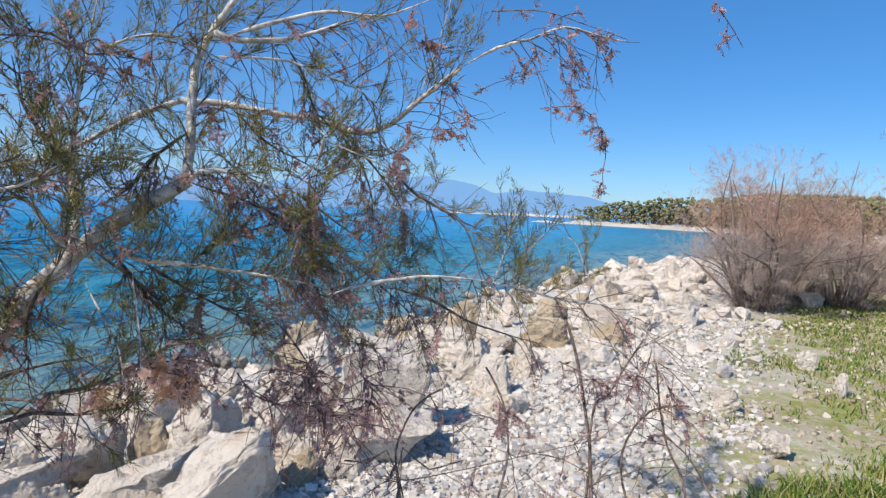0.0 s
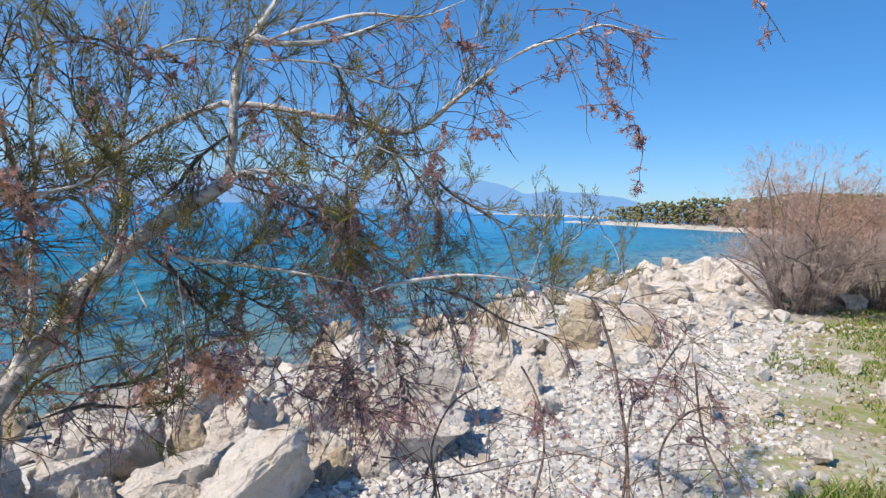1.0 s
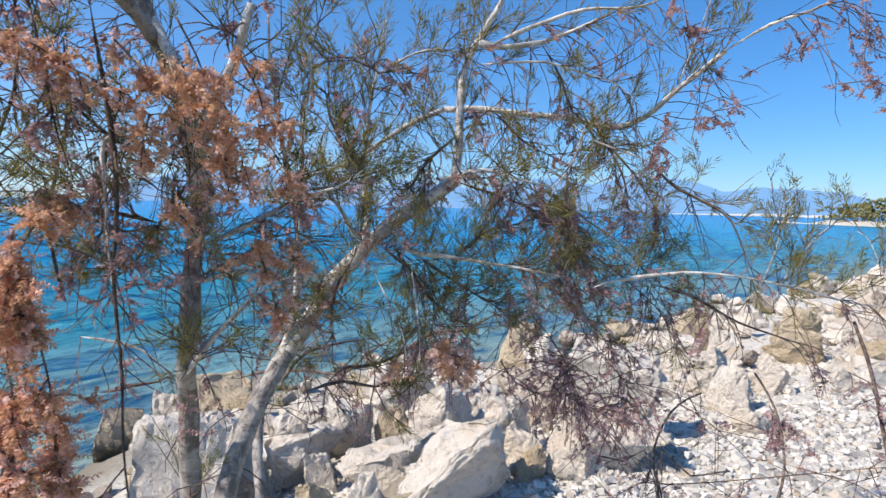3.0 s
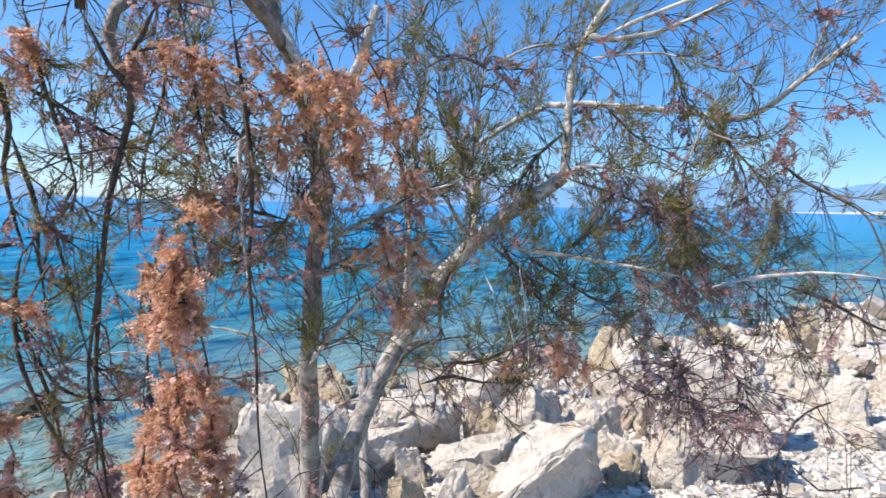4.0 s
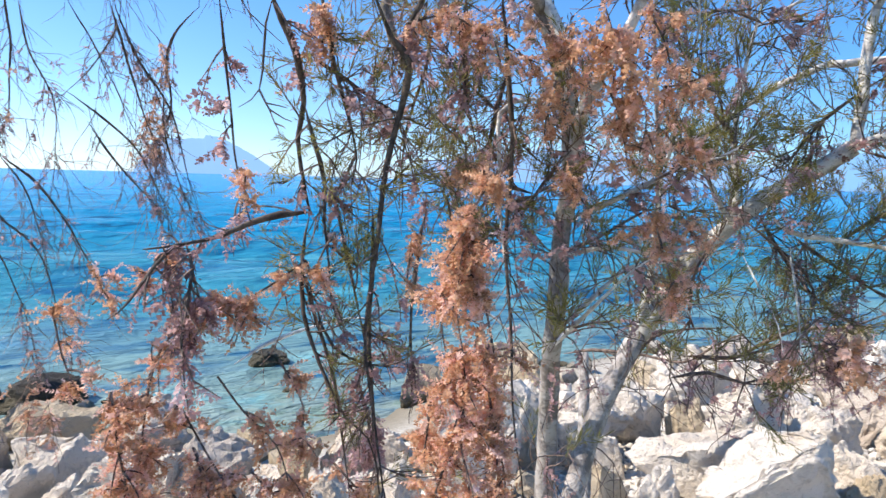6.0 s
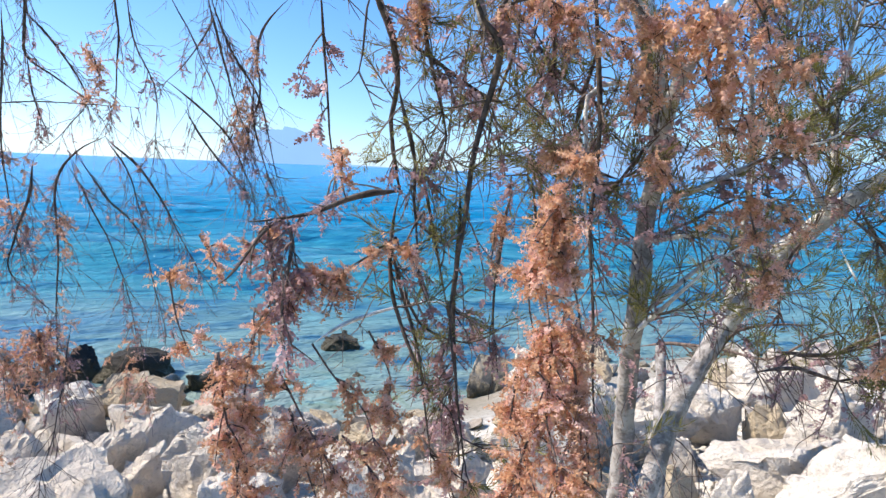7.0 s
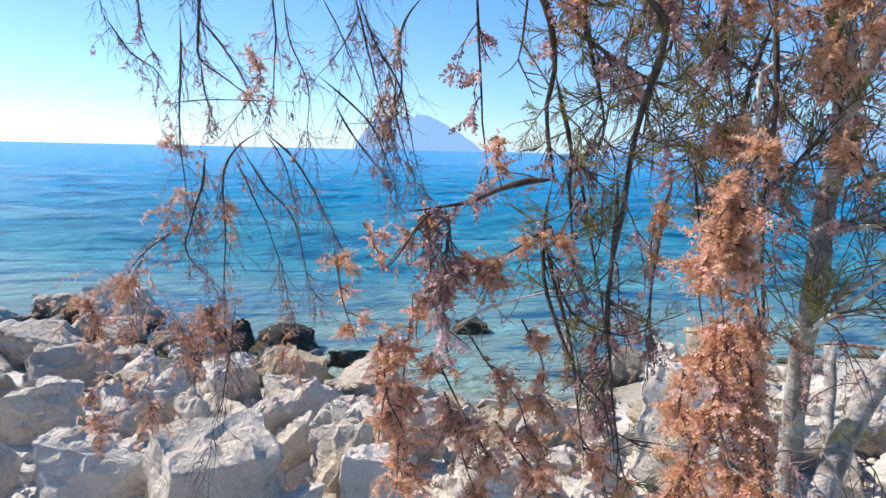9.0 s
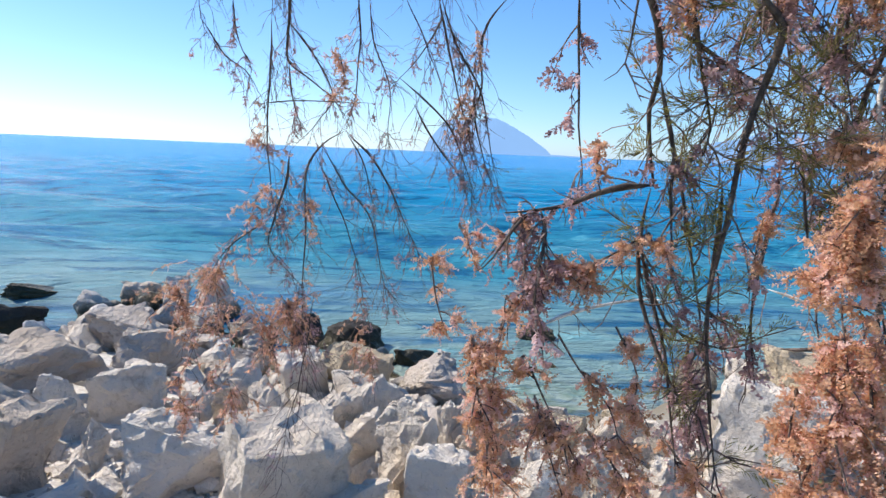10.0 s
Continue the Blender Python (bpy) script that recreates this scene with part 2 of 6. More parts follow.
def spread(n, fine, reach):
    """Coordinates that start finely spaced and widen to the horizon."""
    k = math.asinh(reach / fine)
    return [fine * math.sinh(k * (2 * i / n - 1)) for i in range(n + 1)]


def sheet(name, n, fine, reach, centre, height, material):
    ax = spread(n, fine, reach)
    verts = [(centre[0] + a, centre[1] + b, height(centre[0] + a, centre[1] + b)) for b in ax for a in ax]
    w = n + 1
    faces = [(j * w + i, j * w + i + 1, (j + 1) * w + i + 1, (j + 1) * w + i) for j in range(n) for i in range(n)]
    return new(name, mesh_from(name, verts, faces, material, True))


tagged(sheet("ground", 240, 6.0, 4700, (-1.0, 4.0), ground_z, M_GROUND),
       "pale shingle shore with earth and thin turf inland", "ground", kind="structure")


def sea_z(x, y):
    r = math.hypot(x, y)
    u, v = uv_of(x, y)
    off = v - shore(u) if r < 120 else 60
    swell = min(1, max(0.12, off / 10)) / (1 + (r / 60) ** 2)
    z = 0.15 * math.sin(0.95 * v + 0.25 * u + 1.5 * noise.noise((u * 0.12, v * 0.12, 1)))
    z += 0.09 * math.sin(1.9 * v - 0.5 * u + 2 * noise.noise((u * 0.2, v * 0.2, 5)))
    z += 0.10 * noise.noise((u * 0.8, v * 1.6, 9))
    return SEA_Z + z * swell


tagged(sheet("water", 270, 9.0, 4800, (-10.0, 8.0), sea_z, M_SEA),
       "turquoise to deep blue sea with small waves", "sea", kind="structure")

# ---------------------------------------------------------------- mountains over the water


def ridge(name, label, az0, az1, dist, outline, material, rough=0.12, depth=500):
    """A far ridge between two bearings (degrees counter-clockwise from +y); outline gives its height in metres."""
    n, rows = 160, 7
    verts, faces = [], []
    for j in range(rows):
        f = j / (rows - 1)
        for i in range(n + 1):
            s = i / n
            a = radians(az0 + (az1 - az0) * s)
            r = dist + depth * f
            top = outline(s) * (1 + rough * noise.fractal((s * 22, 3.1 * len(name), f * 1.5), 1.0, 2.0, 5))
            h = top * math.sin(f * math.pi / 2) ** 0.8
            verts.append((-math.sin(a) * r, math.cos(a) * r, SEA_Z - 3 + max(0, h)))
    w = n + 1
    for j in range(rows - 1):
        for i in range(n):
            faces.append((j * w + i, j * w + i + 1, (j + 1) * w + i + 1, (j + 1) * w + i))
    return tagged(new(name, mesh_from(name, verts, faces, material, True)), label, "mountain", kind="structure")


def bumps(*peaks):
    """Height along a ridge from (place 0 to 1, half width, height) shoulders."""
    def f(s):
        return max(h * max(0.0, 1 - (abs(s - p) / w) ** 1.6) for p, w, h in peaks)
    return f


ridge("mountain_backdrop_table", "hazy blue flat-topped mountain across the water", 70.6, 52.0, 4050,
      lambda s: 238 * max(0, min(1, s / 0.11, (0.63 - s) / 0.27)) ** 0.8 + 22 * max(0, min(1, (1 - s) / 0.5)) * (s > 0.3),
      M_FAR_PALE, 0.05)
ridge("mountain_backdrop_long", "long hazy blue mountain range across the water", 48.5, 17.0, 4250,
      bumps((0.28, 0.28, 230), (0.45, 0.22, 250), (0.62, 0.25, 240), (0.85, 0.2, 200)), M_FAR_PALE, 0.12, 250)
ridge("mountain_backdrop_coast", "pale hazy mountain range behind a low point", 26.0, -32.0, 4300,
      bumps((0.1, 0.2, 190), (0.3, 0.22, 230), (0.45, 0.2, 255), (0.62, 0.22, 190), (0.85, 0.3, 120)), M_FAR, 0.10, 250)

M_STRAND = plain("pale_far_strand", (0.62, 0.60, 0.55), (0.50, 0.48, 0.43), 0.02)
ridge("strand_backdrop", "thin pale strip of far beach under the mountains", -1.5, -14.5, 1500, lambda s: 8.5 * min(1, 0.45 + s), M_STRAND, 0.1, 60)

# ---------------------------------------------------------------- rocks


def rock_mesh(name, seed, material, rough=0.055, cuts=3, style=""):
    """An angular block of broken limestone, about one unit wide, with a flat base."""
    rng = random.Random(seed)
    bm = bmesh.new()
    for _ in range(rng.randint(11, 16)):
        d = Vector((rng.uniform(-1, 1), rng.uniform(-1, 1), rng.uniform(-1, 1)))
        m = max(abs(c) for c in d)
        d = d / m if rng.random() < (0.95 if style == "block" else 0.75 if style == "flat" else 0.5) else d.normalized()
        bm.verts.new(d * rng.uniform(0.40, 0.52))
    if style == "block":
        for k in range(8):
            bm.verts.new(Vector((k % 2 - 0.5, k // 2 % 2 - 0.5, k // 4 - 0.5)) * rng.uniform(0.82, 1.0))
    bmesh.ops.convex_hull(bm, input=bm.verts)
    bmesh.ops.delete(bm, geom=[v for v in bm.verts if not v.link_faces], context="VERTS")
    bmesh.ops.dissolve_limit(bm, angle_limit=radians(14), verts=bm.verts, edges=bm.edges)
    bmesh.ops.bevel(bm, geom=list(bm.edges), offset=0.022, segments=2 if cuts else 1, affect="EDGES", profile=0.6)
    bmesh.ops.triangulate(bm, faces=bm.faces)
    for _ in range(cuts):
        long_edges = [e for e in bm.edges if e.calc_length() > (0.045 if cuts > 2 else 0.062)]
        bmesh.ops.subdivide_edges(bm, edges=long_edges, cuts=1)
        bmesh.ops.triangulate(bm, faces=bm.faces)
    off = Vector((seed * 3.7, seed * 1.3, seed * 0.9))
    bm.normal_update()
    moves = []
    for v in bm.verts:
        p = v.co
        n1 = noise.fractal(p * 2.4 + off, 0.8, 2.1, 5)
        n2 = noise.ridged_multi_fractal(p * 6 + off, 0.9, 2.2, 3, 1.0, 2.0) - 1.0
        near_d = noise.voronoi(p * 3.1 + off)[0]
        chip = min(0.35, near_d[1] - near_d[0])
        small = noise.voronoi(p * 7.5 + off)[0]
        pit = min(0.4, small[1] - small[0])
        moves.append(v.normal * (rough * n1 - 0.026 * n2 + 0.14 * (chip - 0.2) + 0.055 * (pit - 0.2)))
    for v, m in zip(bm.verts, moves):
        v.co += m
    xs, ys, zs = ([v.co[k] for v in bm.verts] for k in range(3))
    for v in bm.verts:
        v.co.x = (v.co.x - min(xs)) / (max(xs) - min(xs)) - 0.5
        v.co.y = (v.co.y - min(ys)) / (max(ys) - min(ys)) - 0.5
        v.co.z = (v.co.z - min(zs)) / (max(zs) - min(zs))
    me = bpy.data.meshes.new(name)
    bm.to_mesh(me)
    bm.free()
    me.materials.append(material)
    me.polygons.foreach_set("use_smooth", [True] * len(me.polygons))
    me.set_sharp_from_angle(angle=radians(24))
    return me


ROCK_WORDS = {
    M_ROCK.name: "pale broken limestone boulder in the shore revetment",
    M_ROCK_TAN.name: "tan weathered limestone boulder among paler rocks",
    M_ROCK_GREY_SHADE.name: "grey shaded limestone block in the shore revetment",
    M_ROCK_DARK.name: "dark wet rock washed by the sea",
}
rock_spots = []


def boulder(x, y, z, w, d, h, yaw, seed, material, style=""):
    me = rock_mesh("boulder", seed, material, 0.055, 3, style)
    ob = new("boulder", me)
    sink = 0.04 + 0.08 * h + hollow(x, y)
    rng = random.Random(seed + 500)
    ob.matrix_world = pose(x, y, z - sink, rng.uniform(-13, 13), rng.uniform(-13, 13), yaw + rng.uniform(-14, 14)) @ Matrix.Diagonal((w * 1.06, d, h + sink, 1))
    tagged(ob, ROCK_WORDS[material.name], "boulder", "shore boulders")
    rock_spots.append((x, y, max(w, d) * 0.5))



boulder(-3.63, -0.65, -0.09, 0.44, 0.34, 0.36, 105, 1, M_ROCK_GREY_SHADE)
boulder(-4.23, -0.56, -0.15, 0.30, 0.24, 0.28, 101, 2, M_ROCK)
boulder(-4.60, -0.27, -0.21, 0.48, 0.33, 0.22, 96, 3, M_ROCK, "flat")
boulder(-5.24, -0.84, -0.20, 0.74, 0.50, 0.28, 102, 4, M_ROCK_GREY_SHADE, "flat")
boulder(-5.72, -0.25, -0.35, 0.59, 0.46, 0.27, 95, 5, M_ROCK_GREY_SHADE)
boulder(-7.18, -0.56, -0.53, 0.76, 0.52, 0.25, 96, 6, M_ROCK_GREY_SHADE, "flat")
boulder(-5.89, -1.13, -0.23, 0.49, 0.34, 0.22, 104, 7, M_ROCK, "flat")
boulder(-9.05, -1.11, -0.92, 0.52, 0.41, 0.43, 99, 8, M_ROCK)
boulder(-9.61, -0.65, -0.92, 0.61, 0.48, 0.49, 95, 9, M_ROCK_GREY_SHADE)
boulder(-9.04, -0.56, -0.92, 0.38, 0.30, 0.46, 95, 10, M_ROCK_TAN)
boulder(-8.80, -0.12, -0.92, 0.43, 0.34, 0.63, 92, 11, M_ROCK)
boulder(-8.52, 0.34, -0.92, 0.54, 0.42, 0.64, 89, 12, M_ROCK)
boulder(-7.67, 0.20, -0.91, 0.48, 0.38, 0.51, 90, 13, M_ROCK)
boulder(-8.48, -1.93, -0.92, 0.75, 0.59, 0.50, 105, 14, M_ROCK_DARK)
boulder(-10.45, -2.09, -0.92, 0.80, 0.55, 0.24, 103, 15, M_ROCK_DARK, "flat")
boulder(-7.23, 1.25, -0.92, 0.40, 0.32, 0.46, 81, 16, M_ROCK_DARK)
boulder(-7.00, 1.72, -0.92, 0.77, 0.60, 0.45, 77, 17, M_ROCK_DARK)
boulder(-6.33, 2.25, -0.92, 0.47, 0.32, 0.29, 71, 18, M_ROCK_DARK, "flat")
boulder(-5.14, 2.00, -0.58, 0.74, 0.50, 0.25, 69, 19, M_ROCK_GREY_SHADE, "flat")
boulder(-5.41, 1.00, -0.52, 0.38, 0.30, 0.30, 81, 20, M_ROCK, "block")
boulder(-5.13, 1.36, -0.49, 0.46, 0.36, 0.29, 76, 21, M_ROCK_TAN, "block")
boulder(-4.66, 1.43, -0.40, 0.36, 0.25, 0.14, 74, 22, M_ROCK, "flat")
boulder(-4.73, 0.43, -0.30, 0.38, 0.30, 0.27, 87, 23, M_ROCK)
boulder(-4.34, 0.59, -0.26, 0.26, 0.21, 0.19, 84, 24, M_ROCK)
boulder(-3.75, 0.78, -0.18, 0.34, 0.27, 0.29, 80, 25, M_ROCK)
boulder(-3.99, 1.04, -0.24, 0.22, 0.17, 0.19, 77, 26, M_ROCK)
boulder(-3.18, 1.10, -0.15, 0.37, 0.29, 0.37, 72, 27, M_ROCK)
boulder(-3.64, 1.52, -0.26, 0.16, 0.13, 0.22, 68, 28, M_ROCK)
boulder(-3.50, 1.02, -0.18, 0.25, 0.20, 0.20, 75, 29, M_ROCK)
boulder(-3.12, 0.77, -0.12, 0.25, 0.20, 0.20, 78, 30, M_ROCK)
boulder(-3.00, 0.47, -0.09, 0.49, 0.38, 0.37, 84, 31, M_ROCK, "block")
boulder(-3.47, 0.03, -0.11, 0.47, 0.40, 0.25, 93, 32, M_ROCK, "flat")
boulder(-2.79, 1.13, -0.13, 0.27, 0.21, 0.25, 69, 33, M_ROCK, "block")
boulder(-2.86, 0.71, -0.10, 0.44, 0.30, 0.16, 78, 34, M_ROCK, "flat")
boulder(-3.71, -0.33, -0.12, 0.15, 0.12, 0.15, 99, 35, M_ROCK)
boulder(-3.52, 1.79, -0.28, 0.47, 0.36, 0.30, 63, 36, M_ROCK_GREY_SHADE)
boulder(-2.74, 1.65, -0.19, 0.36, 0.28, 0.25, 58, 37, M_ROCK)
boulder(-2.71, 1.99, -0.23, 0.27, 0.19, 0.25, 52, 38, M_ROCK, "flat")
boulder(-3.47, 2.56, -0.43, 0.24, 0.19, 0.23, 52, 39, M_ROCK)
boulder(-3.40, 2.88, -0.43, 0.38, 0.30, 0.25, 48, 40, M_ROCK)
boulder(-2.55, 3.32, -0.19, 0.25, 0.20, 0.40, 35, 41, M_ROCK)
boulder(-4.60, 5.08, -0.86, 0.29, 0.23, 0.49, 41, 42, M_ROCK)
boulder(-2.79, 2.47, -0.27, 0.23, 0.18, 0.15, 46, 43, M_ROCK)
boulder(-4.07, 5.22, -0.56, 0.70, 0.55, 0.37, 36, 44, M_ROCK_TAN)
boulder(-4.62, 4.39, -0.89, 0.42, 0.29, 0.49, 45, 45, M_ROCK_TAN, "flat")
boulder(-6.84, 0.81, -0.91, 0.51, 0.40, 0.38, 85, 46, M_ROCK)
boulder(-2.57, 2.86, -0.21, 0.52, 0.40, 0.53, 41, 47, M_ROCK, "block")
boulder(-1.54, 4.13, -0.08, 0.43, 0.34, 0.45, 17, 48, M_ROCK)
boulder(-2.06, 4.03, -0.12, 0.31, 0.24, 0.32, 24, 49, M_ROCK)
boulder(-1.84, 4.11, -0.10, 0.23, 0.18, 0.23, 21, 50, M_ROCK_TAN)
boulder(-1.59, 3.49, -0.07, 0.63, 0.43, 0.24, 21, 51, M_ROCK, "flat")
boulder(-1.09, 3.22, -0.04, 0.58, 0.44, 0.39, 14, 52, M_ROCK)
boulder(-1.54, 3.03, -0.07, 0.22, 0.18, 0.22, 23, 53, M_ROCK)
boulder(-1.70, 2.91, -0.08, 0.19, 0.15, 0.19, 27, 54, M_ROCK_TAN)
boulder(-2.14, 5.03, -0.16, 0.66, 0.52, 0.26, 20, 55, M_ROCK)
boulder(-1.85, 5.71, -0.16, 0.24, 0.19, 0.17, 15, 56, M_ROCK)
boulder(-1.10, 4.28, -0.06, 0.47, 0.37, 0.26, 10, 57, M_ROCK)
boulder(-0.93, 3.81, -0.04, 0.27, 0.19, 0.24, 9, 58, M_ROCK, "flat")
boulder(-0.57, 3.74, -0.03, 0.35, 0.24, 0.29, 3, 59, M_ROCK, "flat")
boulder(-2.29, 3.65, -0.14, 0.28, 0.22, 0.30, 30, 60, M_ROCK)
boulder(-2.00, 3.45, -0.11, 0.18, 0.14, 0.14, 27, 61, M_ROCK)
boulder(-0.82, 4.85, -0.05, 0.23, 0.18, 0.26, 6, 62, M_ROCK)
boulder(-0.58, 4.99, -0.05, 0.28, 0.22, 0.26, 3, 63, M_ROCK)
boulder(-2.48, 3.42, -0.17, 0.32, 0.25, 0.30, 34, 64, M_ROCK)
boulder(-0.50, 4.86, -0.04, 0.62, 0.48, 0.56, 4, 65, M_ROCK, "block")
boulder(-0.33, 4.00, -0.03, 0.58, 0.40, 0.31, 3, 66, M_ROCK, "flat")
boulder(-0.78, 3.60, -0.03, 0.15, 0.12, 0.18, 11, 67, M_ROCK_TAN)
boulder(-1.29, 4.61, -0.08, 0.24, 0.19, 0.15, 15, 68, M_ROCK)
boulder(-1.63, 7.20, -0.30, 0.45, 0.38, 0.54, 12, 69, M_ROCK_TAN)
boulder(-1.16, 6.46, -0.12, 0.33, 0.26, 0.32, 9, 70, M_ROCK)
boulder(-0.42, 6.48, -0.08, 0.25, 0.20, 0.31, 2, 71, M_ROCK)
boulder(0.09, 7.13, -0.09, 0.59, 0.46, 0.28, -2, 72, M_ROCK)
boulder(0.31, 6.26, -0.04, 0.35, 0.28, 0.35, -5, 73, M_ROCK)
boulder(0.45, 5.66, -0.02, 0.37, 0.29, 0.28, -7, 74, M_ROCK)
boulder(0.41, 9.63, -0.37, 0.51, 0.40, 0.50, -4, 75, M_ROCK_TAN)
boulder(1.86, 9.82, -0.12, 0.48, 0.38, 0.32, -12, 76, M_ROCK_TAN)
boulder(1.44, 8.14, -0.11, 0.54, 0.42, 0.31, -12, 77, M_ROCK_TAN)
boulder(2.39, 8.35, -0.06, 0.39, 0.31, 0.38, -18, 78, M_ROCK_GREY_SHADE)
boulder(2.50, 9.96, -0.07, 0.51, 0.35, 0.18, -16, 79, M_ROCK_GREY_SHADE, "flat")
boulder(2.13, 7.66, -0.05, 0.45, 0.36, 0.26, -17, 80, M_ROCK_TAN)
boulder(1.88, 7.05, -0.04, 0.30, 0.24, 0.19, -17, 81, M_ROCK)
boulder(2.04, 8.32, -0.08, 0.32, 0.25, 0.31, -15, 82, M_ROCK)
boulder(3.68, 12.75, -0.09, 0.51, 0.41, 0.46, -17, 83, M_ROCK)
boulder(3.88, 11.71, -0.05, 0.78, 0.61, 0.43, -20, 84, M_ROCK)
boulder(4.76, 14.72, -0.05, 0.55, 0.44, 0.36, -19, 85, M_ROCK)
boulder(5.71, 15.54, -0.05, 0.54, 0.43, 0.44, -21, 86, M_ROCK)
boulder(6.17, 14.89, -0.02, 0.63, 0.50, 0.59, -24, 87, M_ROCK)
boulder(6.72, 15.02, -0.02, 0.50, 0.40, 0.43, -25, 88, M_ROCK)
boulder(3.59, 9.23, -0.02, 0.57, 0.40, 0.46, -23, 89, M_ROCK, "flat")
boulder(7.04, 11.31, -0.00, 0.39, 0.31, 0.32, -33, 90, M_ROCK)
boulder(2.25, 5.04, -0.00, 0.26, 0.20, 0.21, -27, 91, M_ROCK)
boulder(1.66, 4.85, -0.01, 0.22, 0.17, 0.26, -22, 92, M_ROCK)
boulder(2.81, 8.48, -0.04, 0.23, 0.18, 0.22, -20, 93, M_ROCK)
boulder(0.89, 6.53, -0.04, 0.29, 0.23, 0.25, -10, 94, M_ROCK)
boulder(0.53, 4.86, -0.01, 0.27, 0.19, 0.17, -9, 95, M_ROCK, "flat")
boulder(1.42, 6.31, -0.02, 0.22, 0.17, 0.19, -15, 96, M_ROCK)
boulder(3.89, 6.51, -0.01, 0.21, 0.15, 0.20, -33, 97, M_ROCK, "flat")
boulder(3.60, 5.57, -0.00, 0.13, 0.11, 0.21, -36, 98, M_ROCK)
boulder(2.15, 4.13, -0.00, 0.17, 0.12, 0.16, -31, 99, M_ROCK, "flat")
boulder(-2.49, 4.19, -0.17, 0.36, 0.29, 0.25, 31, 100, M_ROCK)
boulder(-2.18, 3.56, -0.12, 0.49, 0.38, 0.21, 32, 101, M_ROCK)
boulder(0.74, 8.61, -0.22, 0.35, 0.27, 0.26, -6, 103, M_ROCK)

boulder(-6.70, 3.95, -0.92, 0.55, 0.42, 0.36, 65, 104, M_ROCK_DARK)
boulder(-5.70, 3.60, -0.90, 0.22, 0.18, 0.16, 60, 105, M_ROCK_TAN)

# the rest of the revetment: broken blocks tipped along the water's edge
FILL = [rock_mesh("boulder_rough", 900 + k, M_ROCK if k % 4 else M_ROCK_TAN, 0.08, 2) for k in range(14)]
FILL_GREY = [rock_mesh("boulder_grey", 940 + k, M_ROCK_GREY_SHADE, 0.09, 2) for k in range(5)]
FILL_DARK = [rock_mesh("boulder_dark", 960 + k, M_ROCK_DARK, 0.09, 2) for k in range(3)]
rng = random.Random(11)
tries = 0
placed = 0
while placed < 170 and tries < 9000:
    tries += 1
    u = rng.uniform(-9, 26) if rng.random() < 0.7 else rng.uniform(-4, 9)
    edge = 3.1 if u < -1 else 2.5 if u < 3.5 else max(2.3, 3.5 - 0.16 * (u - 3.5))
    v = rng.uniform(edge, shore(u) + 0.7)
    if abs(u - 0.5) < 1.25 and v > 4.5:
        continue
    x, y = xy_of(u, v)
    dist = math.hypot(x, y)
    size = rng.choice((0.14, 0.17, 0.2, 0.24, 0.3, 0.38)) * (1 + 0.03 * dist) * rng.uniform(0.85, 1.15)
    if any((x - a) ** 2 + (y - b) ** 2 < (r * 0.85 + size * 0.36) ** 2 for a, b, r in rock_spots):
        continue
    rock_spots.append((x, y, size * 0.42))
    wet = v > shore(u) + 0.1
    ob = new("boulder", rng.choice(FILL_DARK if wet and rng.random() < 0.55 else FILL_GREY if rng.random() < 0.2 else FILL))
    ob.matrix_world = pose(x, y, max(ground_z(x, y), SEA_Z - 0.25) + 0.4 * hollow(x, y) - size * 0.16, rng.uniform(-14, 14), rng.uniform(-14, 14), rng.uniform(0, 360)) \
        @ Matrix.Diagonal((size * rng.uniform(0.9, 1.3), size * rng.uniform(0.75, 1.05), size * rng.uniform(0.6, 1.05), 1))
    tagged(ob, ROCK_WORDS[ob.data.materials[0].name], "boulder", "shore boulders")
    placed += 1

# the low spit of tumbled blocks that runs out into the water
for _ in range(26):
    x, y = rng.uniform(-9.2, -6.3), rng.uniform(-1.1, 0.7)
    size = rng.uniform(0.28, 0.6)
    if any((x - a) ** 2 + (y - b) ** 2 < (r * 0.6 + size * 0.25) ** 2 for a, b, r in rock_spots):
        continue
    rock_spots.append((x, y, size * 0.42))
    ob = new("boulder", rng.choice(FILL_GREY if rng.random() < 0.4 else FILL))
    ob.matrix_world = pose(x, y, max(ground_z(x, y), SEA_Z) - 0.14, rng.uniform(-14, 14), rng.uniform(-14, 14), rng.uniform(0, 360)) \
        @ Matrix.Diagonal((size * 1.2, size, size * rng.uniform(0.5, 0.9) + 0.1, 1))
    tagged(ob, ROCK_WORDS[ob.data.materials[0].name], "boulder", "shore boulders")

# low brown stones at the water's edge in the notch of the shore
NOTCH = [rock_mesh("boulder_low", 970 + k, M_ROCK_TAN if k % 2 else M_ROCK_GREY_SHADE, 0.07, 1) for k in range(4)]
for _ in range(75):
    u, v = rng.uniform(-1.2, 2.4), rng.triangular(3.7, 5.6, 4.6)
    x, y = xy_of(u, v)
    size = rng.uniform(0.10, 0.30)
    if any((x - a) ** 2 + (y - b) ** 2 < (r * 0.8 + size * 0.3) ** 2 for a, b, r in rock_spots):
        continue
    rock_spots.append((x, y, size * 0.42))
    ob = new("boulder", rng.choice(NOTCH))
    ob.matrix_world = pose(x, y, ground_z(x, y) - size * 0.12, rng.uniform(-14, 14), rng.uniform(-14, 14), rng.uniform(0, 360)) \
        @ Matrix.Diagonal((size * rng.uniform(1.0, 1.5), size, size * rng.uniform(0.4, 0.8), 1))
    tagged(ob, "low brown damp stone at the water's edge", "boulder", "shore boulders")

